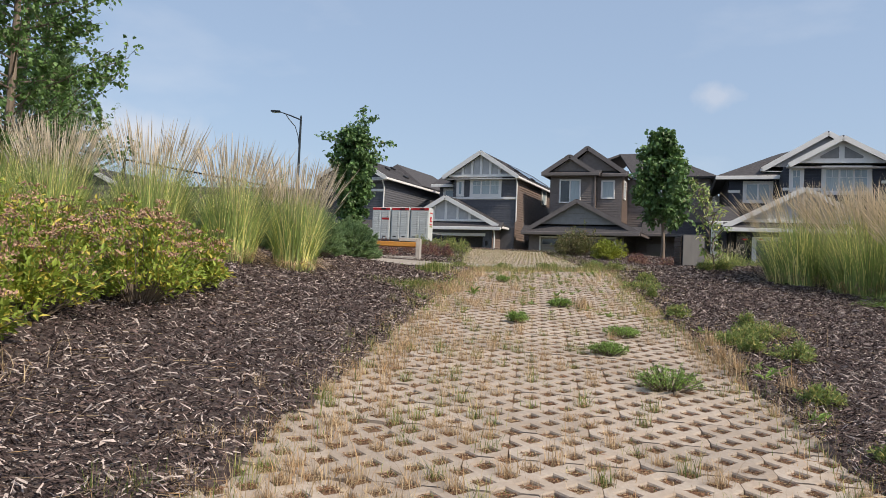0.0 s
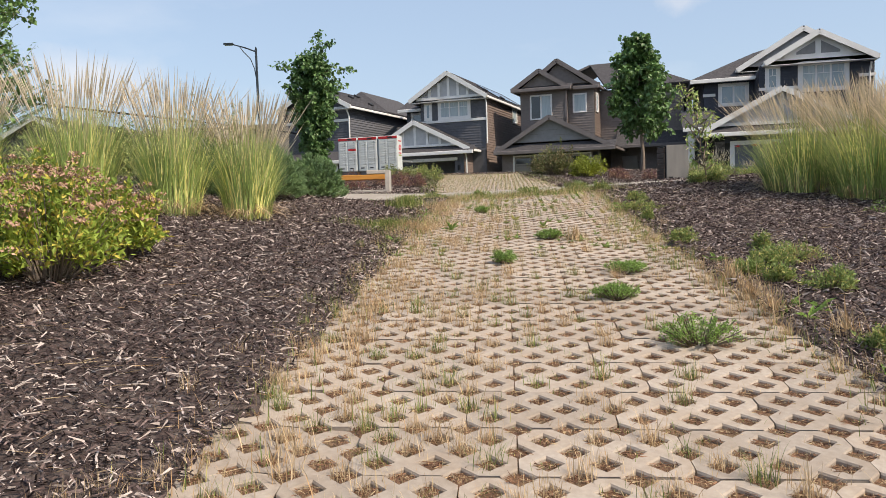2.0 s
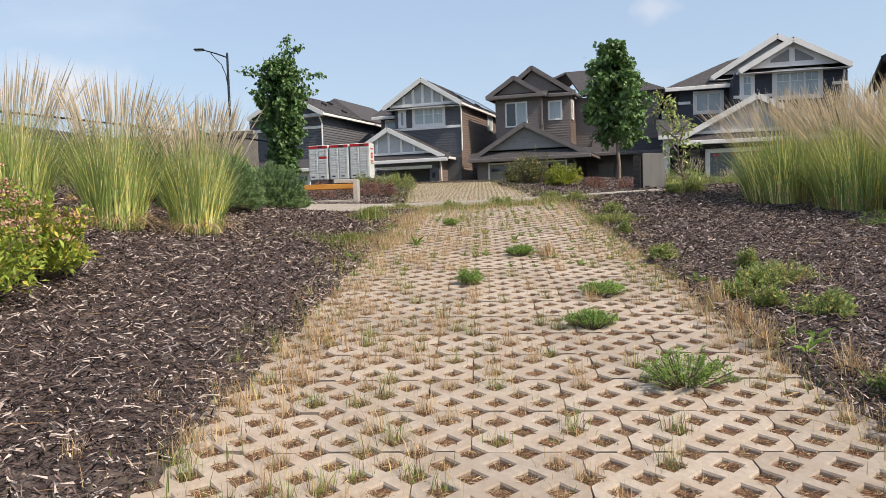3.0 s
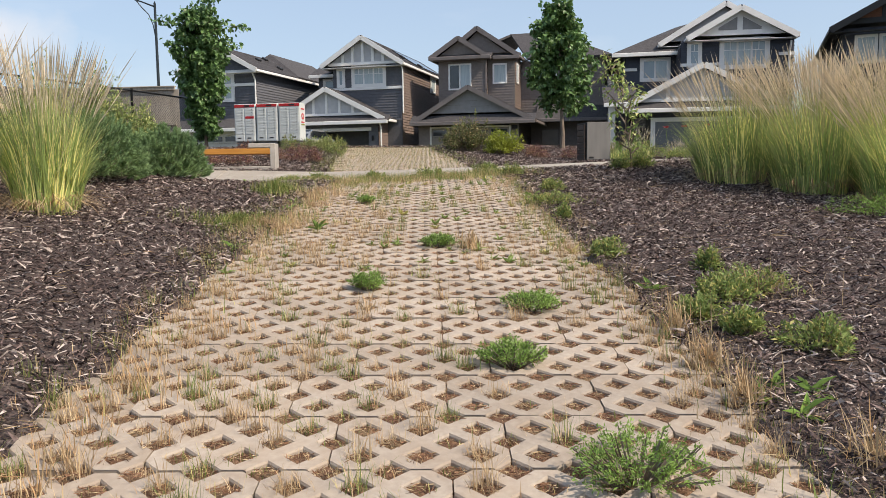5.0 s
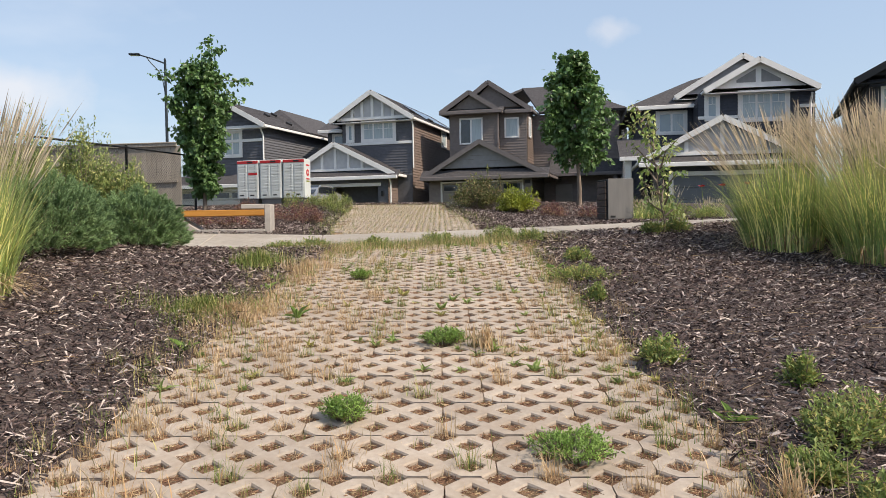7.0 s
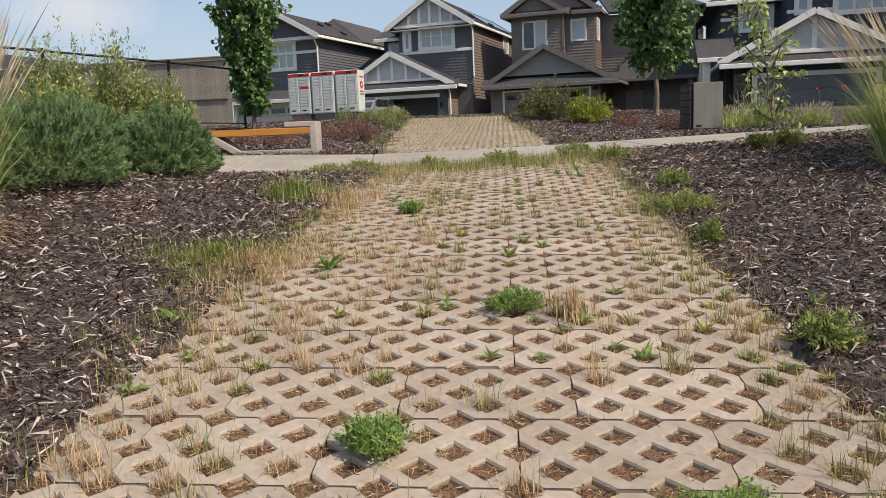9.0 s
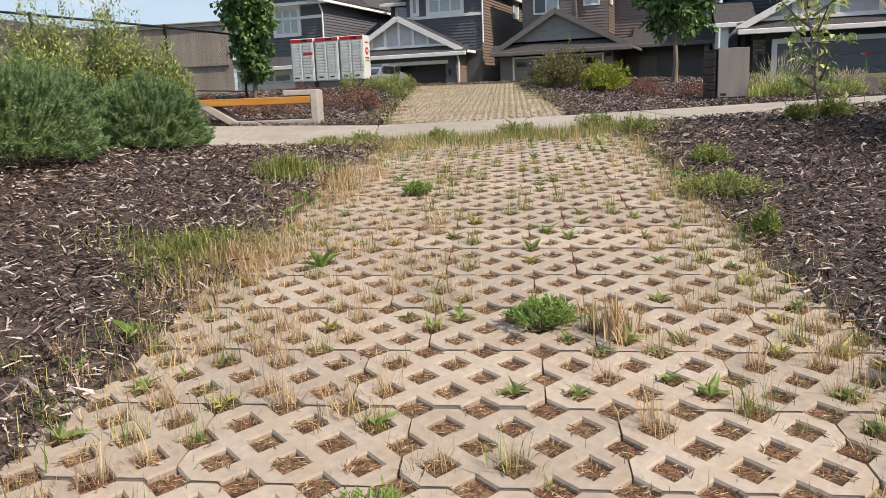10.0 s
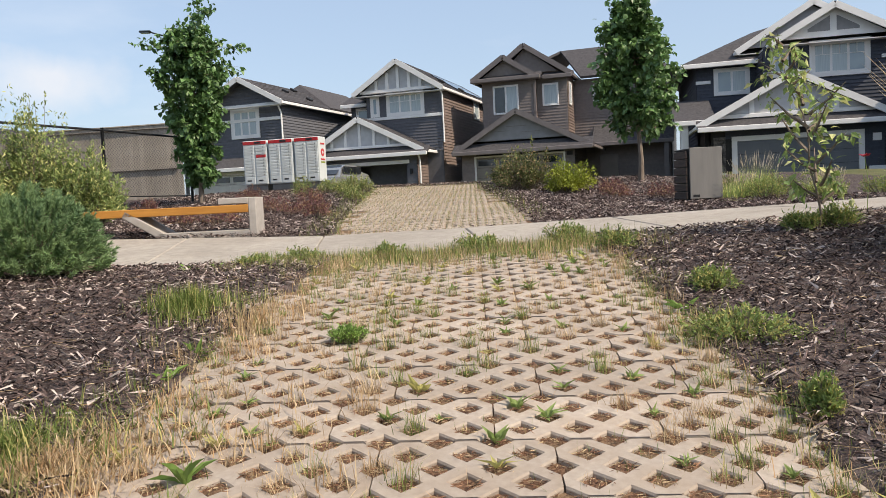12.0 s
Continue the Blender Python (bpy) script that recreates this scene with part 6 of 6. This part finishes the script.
# ---- street lamp ----
def street_lamp(x, y, z, h):
    l = thing("street_lamp", "dark street lamp with a curved bracket and flat head", "street lamp", pose(x, y, z))
    part("pole", Geo().tube([(0, 0, -0.4), (0, 0, 1.2), (0, 0, 1.26), (0, 0, h)], [0.15, 0.15, 0.11, 0.075], 10), M["lamp_metal"], l)
    part("arm", Geo().tube([(0, 0, h - 0.2), (-0.8, 0, h + 0.1), (-1.55, 0, h + 0.32)], [0.05, 0.045, 0.04], 8), M["lamp_metal"], l)
    part("brace", Geo().tube([(-0.06, 0, h - 2.0), (-0.15, 0, h - 1.35), (-0.4, 0, h - 0.68), (-0.85, 0, h - 0.2), (-1.1, 0, h + 0.14)], [0.034] * 5, 6), M["lamp_metal"], l)
    head = part("head", Geo().box(-2.2, -1.5, -0.18, 0.18, h + 0.29, h + 0.42, 0.05), M["lamp_metal"], l)
    part("lens", Geo().box(-2.12, -1.62, -0.14, 0.14, h + 0.27, h + 0.29), M["glass"], head)
    part("finial", Geo().tube([(0, 0, h), (0, 0, h + 0.14)], [0.08, 0.03], 8), M["lamp_metal"], l)


LAMP = (-10.6, 55.0)
street_lamp(LAMP[0], LAMP[1], terrain(*LAMP), 19.55 - terrain(*LAMP))


# ---- fences ----
def chain_link(a, b, height):
    a, b = LEVEL @ Vector(a), LEVEL @ Vector(b)
    f = thing("chain_link_fence", "black chain-link fence behind the shrubs", "fence", Matrix.Translation(a), level=False)
    d = b - a
    n = max(1, round(d.length / 3.0))
    for k in range(n + 1):
        p = d * k / n
        part("post", Geo().tube([p + Vector((0, 0, -0.95)), p + Vector((0, 0, height + 0.05))], [0.035, 0.035], 8), M["black_metal"], f)
    part("top_rail", Geo().tube([Vector((0, 0, height)), d + Vector((0, 0, height))], [0.024, 0.024], 8), M["black_metal"], f)
    part("bottom_rail", Geo().tube([Vector((0, 0, 0.08)), d + Vector((0, 0, 0.08))], [0.015, 0.015], 6), M["black_metal"], f)
    u = Vector((d.x, d.y, d.z)).normalized()
    L = d.length
    A, B = [], []
    step = 0.085
    k = -height
    while k < L:
        for sgn in (1, -1):
            s0, s1 = max(0, k), min(L, k + height - 0.1)
            if s1 > s0:
                h0, h1 = s0 - k, s1 - k
                if sgn < 0:
                    h0, h1 = height - 0.1 - h0, height - 0.1 - h1
                A.append(tuple(u * s0 + Vector((0, 0, h0 + 0.08))))
                B.append(tuple(u * s1 + Vector((0, 0, h1 + 0.08))))
        k += step
    A, B = np.array(A), np.array(B)
    n = len(A)
    dd = unit(B - A)
    s = unit(np.cross(dd, np.tile([0, 1.0, 0.01], (n, 1)))) * 0.0022
    t = np.cross(dd, s)
    v = np.stack([A - s, A + s, A + t, B - s, B + s, B + t], 1)
    ob = part("wire_mesh", raw_mesh("wire_mesh", *stack(v, np.array([[0, 1, 4, 3], [1, 2, 5, 4], [2, 0, 3, 5]]), n), M["black_metal"]), None, f)
    tagged(ob, kind="stuff")


chain_link((-9.6, 16.2, 4.5), (-4.63, 24.17, 5.45), 1.48)
chain_link((-4.63, 24.17, 5.45), (-3.45, 26.6, 5.75), 1.48)


def board_fence(a, b, height):
    a, b = LEVEL @ Vector(a), LEVEL @ Vector(b)
    a.z = b.z
    f = thing("board_fence", "tall weathered tan board fence with a middle rail", "fence", Matrix.Translation(a) @ pose(0, 0, 0, 0, 0, math.degrees(math.atan2((b - a).y, (b - a).x))), level=False)
    L = (b - a).length
    x = 0.0
    me = Geo().box(0, 0.17, 0, 0.025, 0, height, 0.004).mesh("board", M["fence_board"])
    while x < L:
        ob = part("board", me, None, f)
        ob.matrix_basis = pose(x, random.uniform(-0.004, 0.004), 0)
        x += 0.175
    for z in (height * 0.48, height - 0.02):
        part("rail", Geo().box(0, L, -0.07, -0.005, z, z + 0.1, 0.006), M["fence_board"], f)
    part("cap", Geo().box(0, L, -0.1, 0.08, height + 0.081, height + 0.12, 0.006), M["fence_board"], f)


board_fence((-16, 34.0, 6.0), (-4.9, 31.2, 6.2), 2.4)


# ---- car on the drive of the white-trimmed house ----
def car(m):
    c = thing("car", "silver car parked before the open garage", "car", m)
    prof = [(0.0, 0.35), (0.05, 0.72), (0.85, 0.88), (1.35, 1.28), (1.75, 1.42), (2.9, 1.42), (3.5, 1.12), (4.2, 1.0), (4.3, 0.6), (4.25, 0.3)]
    g = Geo()
    rows = []
    for w, shrink in ((-0.88, 1), (-0.84, 0), (0.84, 0), (0.88, 1)):
        rows.append([Vector((w if z < 1.0 else w * 0.84, y, z if not shrink else min(z, 1.0))) for y, z in prof])
    for a, b in zip(rows, rows[1:]):
        for k in range(len(prof)):
            j = (k + 1) % len(prof)
            g.face((a[k], b[k], b[j], a[j]))
    g.face(rows[0])
    g.face(rows[-1][::-1])
    part("body", g, M["car_paint"], c)
    part("windscreen", Geo().slab([(-0.66, 0.92, 0.97), (0.66, 0.92, 0.97), (0.62, 1.62, 1.395), (-0.62, 1.62, 1.395)], 0.01), M["glass_dark"], c).location.z = 0.03
    for sx in (-1, 1):
        part("side_window", Geo().box(sx * 0.80 - 0.01, sx * 0.80 + 0.01, 1.35, 3.2, 1.02, 1.34, 0.004), M["glass_dark"], c)
        part("headlight", Geo().box(sx * 0.65 - 0.16, sx * 0.65 + 0.16, -0.01, 0.1, 0.58, 0.72, 0.02), M["glass"], c)
        for y in (0.8, 3.4):
            wheel = part("wheel", Geo().tube([(sx * 0.7, y, 0.32), (sx * 0.72, y, 0.32), (sx * 0.9, y, 0.32), (sx * 0.91, y, 0.32)], [0.29, 0.32, 0.32, 0.28], 18), M["rubber"], c)
            part("rim", Geo().tube([(sx * 0.905, y, 0.32), (sx * 0.925, y, 0.32)], [0.2, 0.18], 14), M["steel"], wheel)


car(pose(2.94, 45.15, 7.75, 0, 0, -23) @ pose(-2.95, -5.2, -0.02, 0, 0, 0))

# ---- poppies ----
for x, y in ((5.7, 14.45), (5.95, 14.35), (6.3, 14.3)):
    n = 6
    a = np.arange(n) * 1.05
    p = thing("poppy", "single red poppy on a thin stem", "flower", pose(x, y, terrain(x, y)), "poppies")
    part("stem", Geo().tube([(0, 0, -0.02), (0.02, 0, 0.3), (0.0, 0.02, 0.55)], [0.004, 0.003, 0.003], 4), M["weed"], p)
    part("petals", leaves("petals", np.tile([0.0, 0.02, 0.55], (n, 1)), np.stack([np.cos(a), np.sin(a), np.full(n, 0.6)], -1), np.full(n, 0.06), M["poppy"], R, 1.1), None, p)
